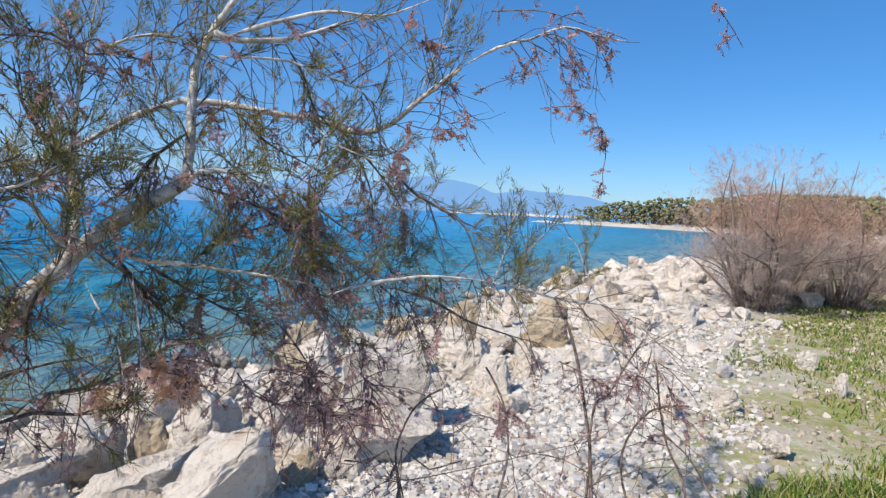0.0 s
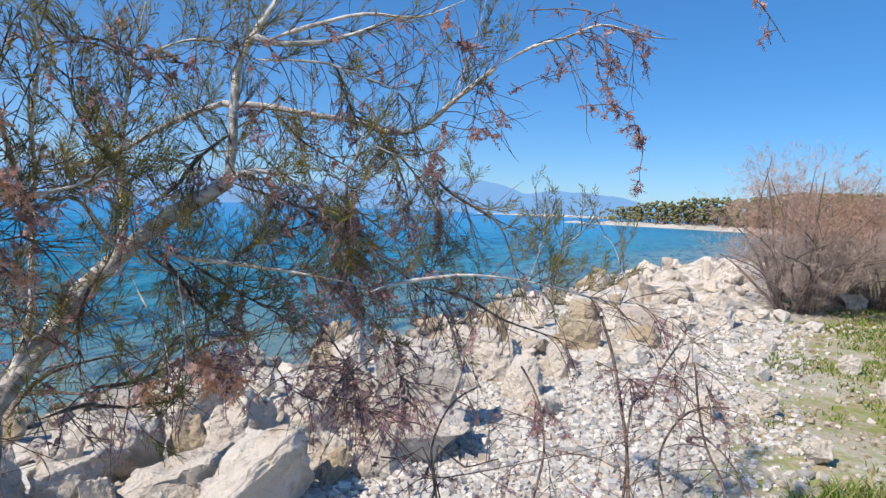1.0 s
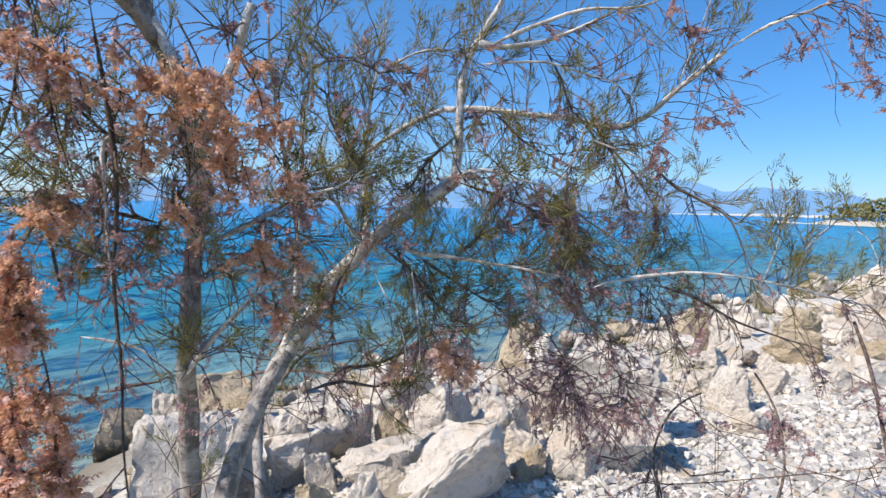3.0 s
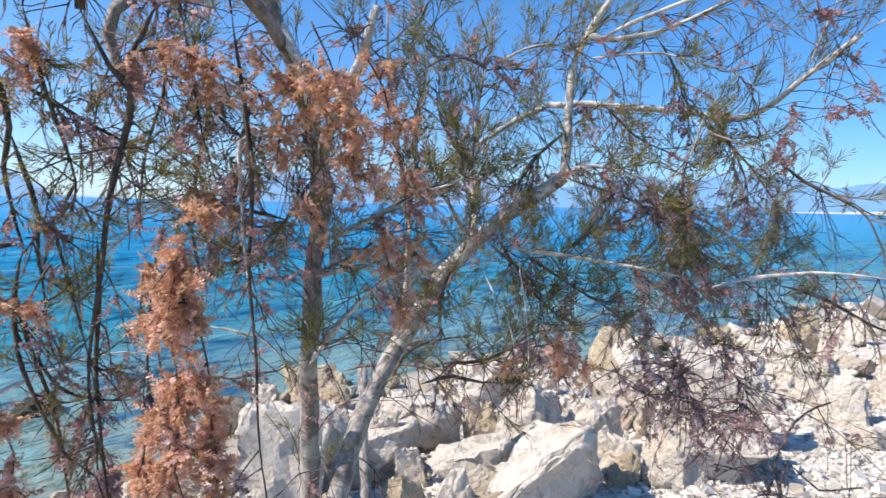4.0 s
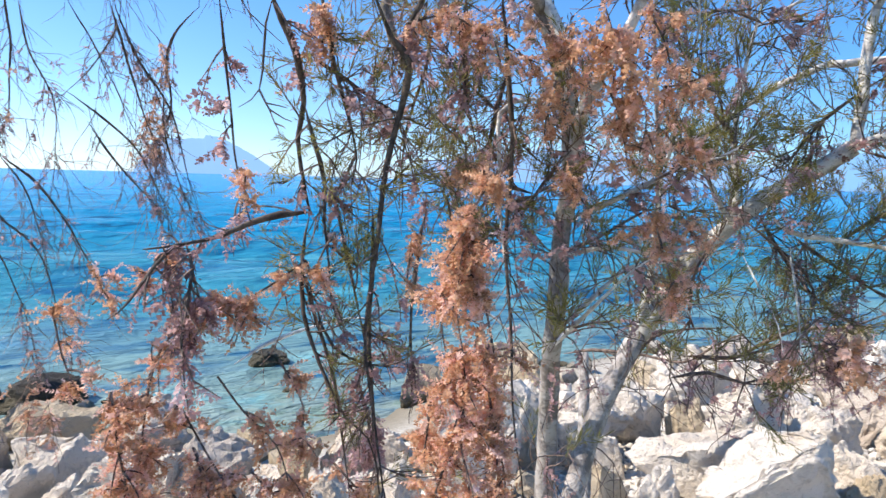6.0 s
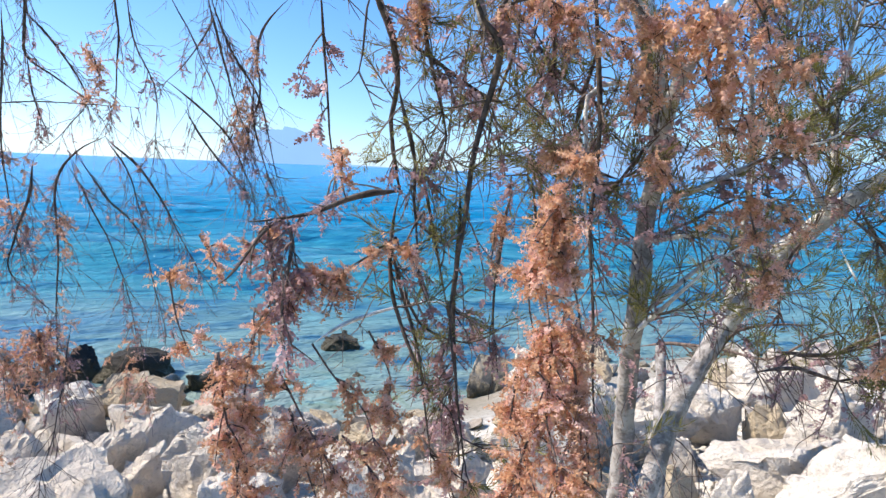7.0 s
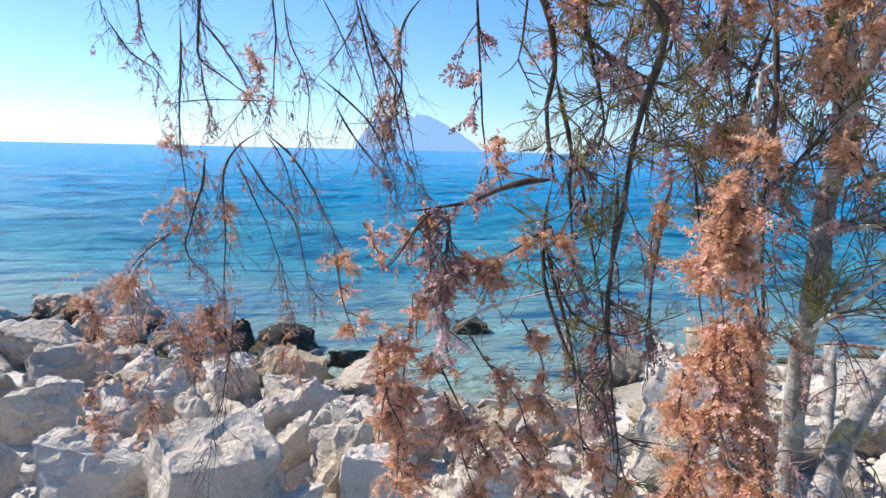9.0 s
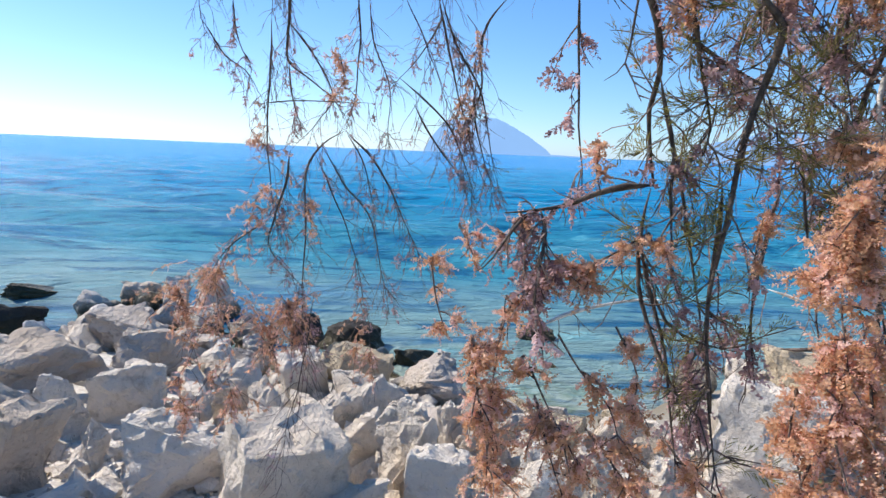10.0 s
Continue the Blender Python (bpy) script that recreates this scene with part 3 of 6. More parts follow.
# smaller broken rubble wedged between the blocks
rubble_parts = []
for me in [rock_mesh("rubble_stone", 980 + k, M_ROCK, 0.07, 0) for k in range(8)]:
    me.calc_loop_triangles()
    co = np.zeros(len(me.vertices) * 3)
    me.vertices.foreach_get("co", co)
    tr = np.zeros(len(me.loop_triangles) * 3, dtype=np.int32)
    me.loop_triangles.foreach_get("vertices", tr)
    rubble_parts.append((co.reshape(-1, 3), tr.reshape(-1, 3)))
rubble_mats = []
while len(rubble_mats) < 1700:
    u = rng.uniform(-8, 12) if rng.random() < 0.7 else rng.uniform(10, 30)
    v = rng.uniform(1.9 + (0.4 if u < -1 else 0), shore(u) + 0.3)
    if len(rubble_mats) > 900:
        u, v = rng.uniform(6.5, 16), rng.triangular(0.4, 3.4, 2.2)
    if len(rubble_mats) > 1150:
        u, v = uv_of(rng.uniform(-9.0, -2.0) if rng.random() < 0.35 else rng.uniform(-5.2, -2.0), rng.uniform(-1.2, 3.2))
    if abs(u - 0.5) < 1.25 and v > 4.7:
        continue
    x, y = xy_of(u, v)
    if -2.9 < x < -0.3 and 2.6 < y < 4.7 and rng.random() < 0.85:
        continue
    if v > shore(u) + 0.5:
        continue
    size = rng.uniform(0.05, 0.20) * rng.uniform(0.5, 1.0) * (1 + 0.05 * math.hypot(x, y))
    if any((x - a) ** 2 + (y - b) ** 2 < (r * 0.72) ** 2 for a, b, r in rock_spots):
        continue
    m = pose(x, y, ground_z(x, y) - size * 0.1, rng.uniform(-25, 25), rng.uniform(-25, 25), rng.uniform(0, 360)) \
        @ Matrix.Diagonal((size * rng.uniform(0.9, 1.4), size, size * rng.uniform(0.5, 0.95), 1))
    rubble_mats.append(np.array(m))


# ---------------------------------------------------------------- loose stones and grass


def batch(template_list, mats, chosen):
    """Vertices and triangles of many placed copies of small templates (arrays of verts and tris)."""
    vs, fs, at = [], [], 0
    for m, k in zip(mats, chosen):
        tv, tf = template_list[k]
        vs.append(tv @ m[:3, :3].T + m[:3, 3])
        fs.append(tf + at)
        at += len(tv)
    return np.concatenate(vs), np.concatenate(fs)


def joined(name, verts, tris, material, smooth=False):
    me = bpy.data.meshes.new(name)
    me.vertices.add(len(verts))
    me.vertices.foreach_set("co", np.ascontiguousarray(verts, dtype=np.float32).ravel())
    me.loops.add(len(tris) * 3)
    me.loops.foreach_set("vertex_index", np.ascontiguousarray(tris, dtype=np.int32).ravel())
    me.polygons.add(len(tris))
    me.polygons.foreach_set("loop_start", np.arange(0, len(tris) * 3, 3, dtype=np.int32))
    me.polygons.foreach_set("use_smooth", np.full(len(tris), smooth))
    me.materials.append(material)
    me.update(calc_edges=True)
    me.validate()
    return me


vs, fs = batch(rubble_parts, rubble_mats, [rng.randrange(8) for _ in rubble_mats])
tagged(new("rubble", joined("rubble", vs, fs, M_ROCK)), "pale broken limestone rubble between the boulders", "rubble", kind="stuff")


def pebble_template(seed, fine=True):
    r = random.Random(seed)
    bm = bmesh.new()
    if fine:
        bmesh.ops.create_icosphere(bm, subdivisions=1, radius=0.5)
    else:
        bmesh.ops.create_cube(bm, size=0.7)
    for v in bm.verts:
        v.co *= r.uniform(0.75, 1.15)
        v.co.z *= 0.7
    vs = np.array([v.co[:] for v in bm.verts])
    bmesh.ops.triangulate(bm, faces=bm.faces)
    fs = np.array([[v.index for v in f.verts] for f in bm.faces])
    bm.free()
    return vs, fs


def pebble_material():
    n = Nodes("loose_stones", 0.92, 0, 0.2)
    p = n.position()
    c = n.ramp(n.island(), [(0.0, (0.24, 0.225, 0.21)), (0.2, (0.42, 0.395, 0.36)), (0.5, (0.62, 0.585, 0.54)), (0.8, (0.68, 0.63, 0.56)), (1.0, (0.42, 0.34, 0.26))])
    c = n.mix(n.span(n.noise(p, 80, 3), 0.5, 0.75), c, (0.40, 0.38, 0.35))
    return n.finish(c, n.bump(n.noise(p, 120, 3), 0.4, 0.004))


M_PEBBLE = pebble_material()
PEBBLES = [pebble_template(k, k < 4) for k in range(12)]
rs = np.random.RandomState(5)
mats = []
while len(mats) < 24000:
    if len(mats) < 11000:
        x, y = rs.uniform(-2.6, 2.4), rs.uniform(2.2, 6.2)
    elif len(mats) < 20500:
        x, y = xy_of(rs.uniform(2.6, 11), rs.uniform(0.4, 3.4))
    elif len(mats) < 23000:
        x, y = rs.uniform(-4.2, -1.8), rs.uniform(-0.6, 1.6)
    else:
        x, y = xy_of(rs.uniform(-5, 15), rs.uniform(-2.5, 4.6))
    u, v = uv_of(x, y)
    if v < 0.9 and rs.rand() < 0.35 + 0.5 * min(1, max(0, 0.9 - v)):
        continue
    dist = math.hypot(x, y)
    if dist < 1.7 or v > 4.8:
        continue
    s = (0.014 + 0.042 * rs.rand() ** 2.5) * (1.0 + 0.06 * dist) * (1.6 if rs.rand() < 0.05 else 1)
    m = np.array(pose(x, y, ground_z(x, y) + s * 0.12, rs.uniform(-30, 30), rs.uniform(-30, 30), rs.uniform(0, 360)))
    m[:3, :3] *= s
    mats.append(m)
vs, fs = batch(PEBBLES, mats, rs.randint(0, 12, len(mats)))
tagged(new("loose_stones", joined("loose_stones", vs, fs, M_PEBBLE)), "pale grey and white loose stones of the shingle", "stones", kind="stuff")


def clod_material():
    n = Nodes("earth_and_small_stones", 0.95, 0, 0.15)
    c = n.ramp(n.island(), [(0.0, (0.20, 0.16, 0.10)), (0.4, (0.34, 0.28, 0.19)), (0.7, (0.48, 0.42, 0.33)), (1.0, (0.62, 0.57, 0.49))])
    return n.finish(c, n.bump(n.noise(n.position(), 90, 3), 0.5, 0.004))


M_CLOD = clod_material()
mats = []
while len(mats) < 6500:
    x, y = rs.uniform(0.6, 8.5), rs.uniform(1.8, 11)
    u, v = uv_of(x, y)
    if v > 1.0 - 0.6 * rs.rand() or math.hypot(x, y) < 1.7 or (y > 6 and rs.rand() < 0.4):
        continue
    s = (0.010 + 0.04 * rs.rand() ** 2.5) * (1.0 + 0.08 * math.hypot(x, y))
    m = np.array(pose(x, y, ground_z(x, y) + s * 0.05, rs.uniform(-40, 40), rs.uniform(-40, 40), rs.uniform(0, 360)))
    m[:3, :3] *= s
    mats.append(m)
vs, fs = batch(PEBBLES, mats, rs.randint(0, 12, len(mats)))
tagged(new("stony_earth", joined("stony_earth", vs, fs, M_CLOD)), "brown earth clods and tan small stones on the bank", "earth", kind="stuff")


def grass_material():
    n = Nodes("grass_blades", 0.7, 0, 0.25)
    c = n.ramp(n.island(), [(0.0, (0.035, 0.085, 0.012)), (0.45, (0.10, 0.17, 0.025)), (0.75, (0.24, 0.26, 0.06)), (1.0, (0.40, 0.34, 0.16))])
    return n.finish(c)


M_GRASS = grass_material()
gv, gf = [], []
count = 0
while count < 42000:
    lush = count > 33000
    x, y = (rs.uniform(0.9, 3.9), rs.uniform(1.7, 4.3)) if lush else (rs.uniform(0.6, 9.5), rs.uniform(1.6, 13))
    u, v = uv_of(x, y)
    dist = math.hypot(x, y)
    patch = 0.8 * noise.noise((x * 0.8, y * 0.8, 4)) + 0.4 * noise.noise((x * 3, y * 3, 8)) - 0.22 * (v - 0.2)
    if not lush and (v > 0.8 or patch < -0.10 + 0.15 * rs.rand()) or lush and ((x - 2.35) / 1.15) ** 2 + ((y - 2.9) / 1.0) ** 2 + 0.9 * noise.noise((x * 1.7, y * 1.7, 1)) + 0.5 * noise.noise((x * 5, y * 5, 2)) + 0.3 * max(0, v) > 0.75 + 0.25 * rs.rand():
        continue
    h = (0.02 + 0.05 * rs.rand()) * (2.0 if lush else 1.0)
    w = 0.0027 * (1 + dist * 0.25)
    a = rs.uniform(0, 6.283)
    lean = rs.uniform(0.2, 0.9) * h
    b = rs.uniform(0, 6.283)
    z = ground_z(x, y) - 0.004
    dx, dy = math.cos(a) * w, math.sin(a) * w
    k = len(gv)
    gv += [(x - dx, y - dy, z), (x + dx, y + dy, z), (x + lean * math.cos(b) * 0.35 + dx * 0.7, y + lean * math.sin(b) * 0.35 + dy * 0.7, z + h * 0.6),
           (x + lean * math.cos(b) * 0.35 - dx * 0.7, y + lean * math.sin(b) * 0.35 - dy * 0.7, z + h * 0.6), (x + lean * math.cos(b), y + lean * math.sin(b), z + h)]
    gf += [(k, k + 1, k + 2), (k, k + 2, k + 3), (k + 3, k + 2, k + 4)]
    count += 1
tagged(new("grass", joined("grass", np.array(gv), np.array(gf), M_GRASS)), "short green and yellowing grass in patches", "grass", kind="stuff")

# ---------------------------------------------------------------- tamarisks


def bark_material(name, light, dark, scale):
    n = Nodes(name, 0.85, 0, 0.25)
    p = n.position()
    a = n.noise(p, scale, 5, 0.65, 0.5)
    b = n.noise(p, scale * 5, 4, 0.6)
    c = n.mix(n.span(a, 0.38, 0.62), dark, light)
    c = n.mix(n.span(b, 0.55, 0.75), c, tuple(v * 0.5 for v in dark))
    c = n.mix(n.maths("MULTIPLY", n.random(), 0.2), c, dark)
    return n.finish(c, n.bump(n.maths("ADD", a, b), 0.8, 0.003))


M_BARK = bark_material("grey_bark", (0.80, 0.77, 0.74), (0.40, 0.37, 0.35), 45)
M_BARK_TRUNK = bark_material("rough_trunk_bark", (0.44, 0.40, 0.37), (0.17, 0.145, 0.13), 35)
M_BARK_STEM = bark_material("grey_stem_bark", (0.47, 0.435, 0.415), (0.18, 0.16, 0.15), 40)
M_BARK_DARK = bark_material("dark_bark", (0.15, 0.115, 0.095), (0.055, 0.042, 0.036), 60)
M_TWIG = bark_material("twig_bark", (0.27, 0.20, 0.17), (0.085, 0.06, 0.05), 80)


def leaf_material(name, stops):
    n = Nodes(name, 0.75, 0, 0.2)
    c = n.ramp(n.island(), stops)
    c = n.mix(n.maths("MULTIPLY", n.random(), 0.5), c, stops[1][1])
    n.finish(c)
    # thin dry leaves let some light through
    thin = n.t.nodes.new("ShaderNodeBsdfTranslucent")
    n.link(c, thin.inputs["Color"])
    both = n.t.nodes.new("ShaderNodeMixShader")
    both.inputs["Fac"].default_value = 0.5
    out = n.t.nodes["Material Output"]
    n.link(n.b.outputs[0], both.inputs[1])
    n.link(thin.outputs[0], both.inputs[2])
    n.link(both.outputs[0], out.inputs["Surface"])
    return n.m


M_DRY = leaf_material("dry_racemes", [(0.0, (0.44, 0.235, 0.13)), (0.3, (0.70, 0.425, 0.265)), (0.55, (0.84, 0.565, 0.40)), (0.8, (0.86, 0.55, 0.46)), (1.0, (0.95, 0.72, 0.65))])
M_RED = leaf_material("purple_brown_racemes", [(0.0, (0.25, 0.15, 0.145)), (0.3, (0.44, 0.28, 0.275)), (0.65, (0.58, 0.385, 0.38)), (0.9, (0.71, 0.50, 0.51)), (1.0, (0.84, 0.66, 0.68))])
M_GREEN = leaf_material("green_scale_leaves", [(0.0, (0.095, 0.09, 0.03)), (0.4, (0.22, 0.20, 0.062)), (0.8, (0.36, 0.32, 0.115)), (1.0, (0.50, 0.40, 0.20))])


def curve_points(pts, step):
    """A smooth path through the points (Catmull-Rom), with its share of the whole length."""
    p = [Vector(q) for q in pts]
    p = [p[0] * 2 - p[1]] + p + [p[-1] * 2 - p[-2]]
    out = []
    for i in range(1, len(p) - 2):
        a, b, c, d = p[i - 1:i + 3]
        n = max(2, int((c - b).length / step))
        for k in range(n):
            t = k / n
            out.append(0.5 * ((2 * b) + (c - a) * t + (2 * a - 5 * b + 4 * c - d) * t * t + (3 * b - a - 3 * c + d) * t ** 3))
    out.append(p[-2].copy())
    return out


def tube(path, r0, r1, sides, wobble=0.0, seed=0, pointed=False):
    """Verts and tris of a tapering limb along the path."""
    vs, fs = [], []
    n = len(path)
    side = None
    for i, p in enumerate(path):
        t = (path[min(i + 1, n - 1)] - path[max(i - 1, 0)]).normalized()
        if side is None:
            side = t.orthogonal().normalized()
        side = (side - t * side.dot(t)).normalized()
        other = t.cross(side)
        r = r0 + (r1 - r0) * i / (n - 1)
        if pointed:
            r *= min(1.0, 0.12 + 5.0 * i / n)
        for k in range(sides):
            a = 6.28318 * k / sides
            rr = r * (1 + wobble * noise.noise((p.x * 30 + seed, p.y * 30 + a, p.z * 30)))
            vs.append(p + (side * math.cos(a) + other * math.sin(a)) * rr)
    for i in range(n - 1):
        for k in range(sides):
            a, b = i * sides + k, i * sides + (k + 1) % sides
            fs += [(a, b, b + sides), (a, b + sides, a + sides)]
    m = len(vs)
    vs += [path[0].copy(), path[-1].copy()]
    for k in range(sides):
        fs.append((m, (k + 1) % sides, k))
        fs.append((m + 1, (n - 1) * sides + k, (n - 1) * sides + (k + 1) % sides))
    return np.array([v[:] for v in vs]), np.array(fs)


def raceme_template(seed, leaves=19):
    """A dry flower spike 1 long along x: curled scales round a fine bent stalk, all in one piece."""
    r = np.random.RandomState(seed)
    vs, fs = [np.array([-0.12, 0, 0])], []
    bend = r.uniform(-0.4, 0.4)
    last = 0
    for i in range(leaves):
        s = (i + 0.6) / leaves
        c = np.array([s, bend * s * s, 0.10 * math.sin(3 * s + seed)])
        a = i * 2.4 + r.uniform(-0.5, 0.5)
        reach = (0.15 * (1 - s) ** 0.4 + 0.06) * r.uniform(0.75, 1.35)
        out = np.array([r.uniform(0.3, 0.9), math.cos(a), math.sin(a)])
        out /= np.linalg.norm(out)
        side = np.cross(out, [1, 0, 0]) + 0.5 * np.array([r.uniform(-1, 1), r.uniform(-1, 1), r.uniform(-1, 1)])
        side /= np.linalg.norm(side) + 1e-6
        w = reach * r.uniform(0.28, 0.52)
        k = len(vs)
        vs += [c, c + out * reach * 0.5 + side * w, c + out * reach * 0.6 - side * w, c + out * reach + side * w * r.uniform(-0.6, 0.6)]
        fs += [(k, k + 1, k + 2), (k + 2, k + 1, k + 3), (last, k, k + 1)]
        last = k
    return np.array(vs), np.array(fs)


def sprig_template(seed, leaves=26):
    """A green sprig 1 long along x: fine forward-pointing shoots."""
    r = np.random.RandomState(seed)
    vs, fs = [], []
    for i in range(leaves):
        s = (i + 0.5) / leaves
        c = np.array([s * 0.8, 0.06 * math.sin(4 * s + seed), 0.05 * math.cos(3 * s)])
        a = r.uniform(0, 6.283)
        out = np.array([r.uniform(0.9, 1.8), math.cos(a), math.sin(a)])
        out /= np.linalg.norm(out)
        ln = r.uniform(0.18, 0.42) * (1.15 - 0.5 * s)
        side = np.cross(out, [r.uniform(-1, 1), r.uniform(-1, 1), r.uniform(-1, 1)])
        side *= 0.012 / (np.linalg.norm(side) + 1e-6)
        mid = c + out * ln * 0.55 + np.array([0, 0, r.uniform(-0.03, 0.05)])
        k = len(vs)
        vs += [c, mid + side, mid - side, c + out * ln + np.array([0.02, 0, r.uniform(-0.02, 0.05)])]
        fs += [(k, k + 1, k + 2), (k + 2, k + 1, k + 3)]
    k = len(vs)
    vs += [np.array([0, 0, 0.012]), np.array([0, 0, -0.012]), np.array([0.85, 0.03, 0.0])]
    fs += [(k, k + 1, k + 2)]
    return np.array(vs), np.array(fs)


RACEMES = [raceme_template(k) for k in range(14)]
SPRIGS = [sprig_template(k) for k in range(14)]


def aim(at, way, size, roll):
    """A matrix that lays a template's x axis along the way."""
    m = Vector(way).to_track_quat("X", "Z").to_matrix().to_4x4() @ Matrix.Rotation(roll, 4, "X")
    m = np.array(Matrix.Translation(at) @ m)
    m[:3, :3] *= size
    return m


def rand_dir(r):
    v = Vector((r.gauss(0, 1), r.gauss(0, 1), r.gauss(0, 1)))
    return v.normalized()


tree_seed = [0]


def branch(tree, name, r0, r1, *pts, green=0, dry=0, material=None):
    """One limb with its fine side twigs, green sprigs and dry flower spikes."""
    tree_seed[0] += 1
    r = random.Random(tree_seed[0] * 17)
    path = curve_points(pts, 0.02 + 0.4 * r1)
    # knots and slight kinks
    for i in range(1, len(path) - 1):
        q = path[i]
        path[i] = q + Vector((noise.noise((q.x * 9, q.y * 9, q.z * 9 + 5)), noise.noise((q.x * 9 + 7, q.y * 9, q.z * 9)), noise.noise((q.x * 9, q.y * 9 + 3, q.z * 9)))) * 0.006
    if tree is left and name == "weeping_branch":
        r0, r1 = (r0 * 1.3, r1 * 1.3) if r0 < 0.0046 else (r0 * 0.85, r1 * 0.85)
    sides = 10 if r0 > 0.008 else 6
    if name not in ("trunk", "stem") and r1 < 0.0045:
        r1 *= 0.3
    vs, fs = tube(path, r0, r1, sides, 0.22, tree_seed[0], name not in ("trunk", "stem") and r0 < 0.0065)
    mat = material or (M_BARK_TRUNK if name == "trunk" else M_BARK_STEM if tree.get("pale") and name == "stem" else M_BARK if tree.get("pale") and name == "branch" else M_BARK_DARK if name == "weeping_branch" else M_TWIG)
    limb = part(name, joined(name, vs, fs, mat, True), tree)
    twv, twf, at = [], [], 0
    gm, dm = [], []
    length = sum((path[i + 1] - path[i]).length for i in range(len(path) - 1))
    near = name == "weeping_branch"
    if not near:
        green, dry = int(green * 1.5), int(dry * 1.2)
    elif tree is left:
        dry *= 2
    kinds = ["g"] * green + ["d"] * dry + ["b"] * int(length * (26 if near and tree is left else 14 if near else 7 if tree is shrub else 22))
    for kind in kinds:
        i = r.randrange(int(len(path) * 0.12), len(path) - 1)
        t = (path[min(i + 1, len(path) - 1)] - path[i - 1]).normalized()
        d = (rand_dir(r) + t * 0.8 + Vector((0, 0, 0.35 if kind == "g" else -0.25))).normalized()
        ln = r.uniform(0.05, 0.16) * min(1.3, 0.6 + length) * (0.62 if name == "weeping_branch" and tree is not left else 1)
        q, tp = path[i].copy(), [path[i].copy()]
        for _ in range(6):
            d = (d + rand_dir(r) * 0.22 + Vector((0, 0, 0.10 if kind == "g" else -0.22))).normalized()
            q = q + d * ln / 6
            tp.append(q.copy())
        v2, f2 = tube(tp, 0.0013, 0.0005, 3)
        twv.append(v2)
        twf.append(f2 + at)
        at += len(v2)
        for _f in range(3 if kind == "b" else 1):
            j = r.randrange(1, 6)
            e = (tp[j + 1 if j < 6 else j] - tp[j - 1]).normalized()
            e = (e + rand_dir(r) * 0.8).normalized()
            q2 = tp[j] + e * ln * r.uniform(0.25, 0.5)
            q3 = q2 + (e + rand_dir(r) * 0.4 + Vector((0, 0, -0.1))).normalized() * ln * 0.2
            v2, f2 = tube([tp[j], q2, q3], 0.0009, 0.0004, 3)
            twv.append(v2)
            twf.append(f2 + at)
            at += len(v2)
        n = 0 if kind == "b" else 4 if kind == "g" else 6
        for k in range(n):
            j = r.uniform(0.15, 1.0) * 6
            a = min(5, int(j))
            p = tp[a].lerp(tp[a + 1], j - a)
            td = (tp[a + 1] - tp[a]).normalized()
            if kind == "g":
                way = td * 1.0 + rand_dir(r) * 0.75 + Vector((0, 0, 0.25))
                gm.append(aim(p, way, r.uniform(0.035, 0.07) * (0.7 if name == "weeping_branch" else 1), r.uniform(0, 6.28)))
            else:
                way = td * 0.5 + rand_dir(r) * 0.9 + Vector((0, 0, -0.35))
                dm.append(aim(p, way, r.uniform(0.018, 0.036), r.uniform(0, 6.28)))
    if twv:
        tagged(part("twig_growth", joined("twig_growth", np.concatenate(twv), np.concatenate(twf), M_TWIG), limb), kind="stuff")
    if gm:
        v2, f2 = batch(SPRIGS, gm, [r.randrange(14) for _ in gm])
        tagged(part("green_foliage", joined("green_foliage", v2, f2, M_GREEN), limb, "feathery grey-green sprigs"), kind="stuff")
    if dm:
        v2, f2 = batch(RACEMES, dm, [r.randrange(14) for _ in dm])
        tagged(part("dry_foliage", joined("dry_foliage", v2, f2, M_RED), limb, "dry reddish-brown flower spikes"), kind="stuff")
    return limb


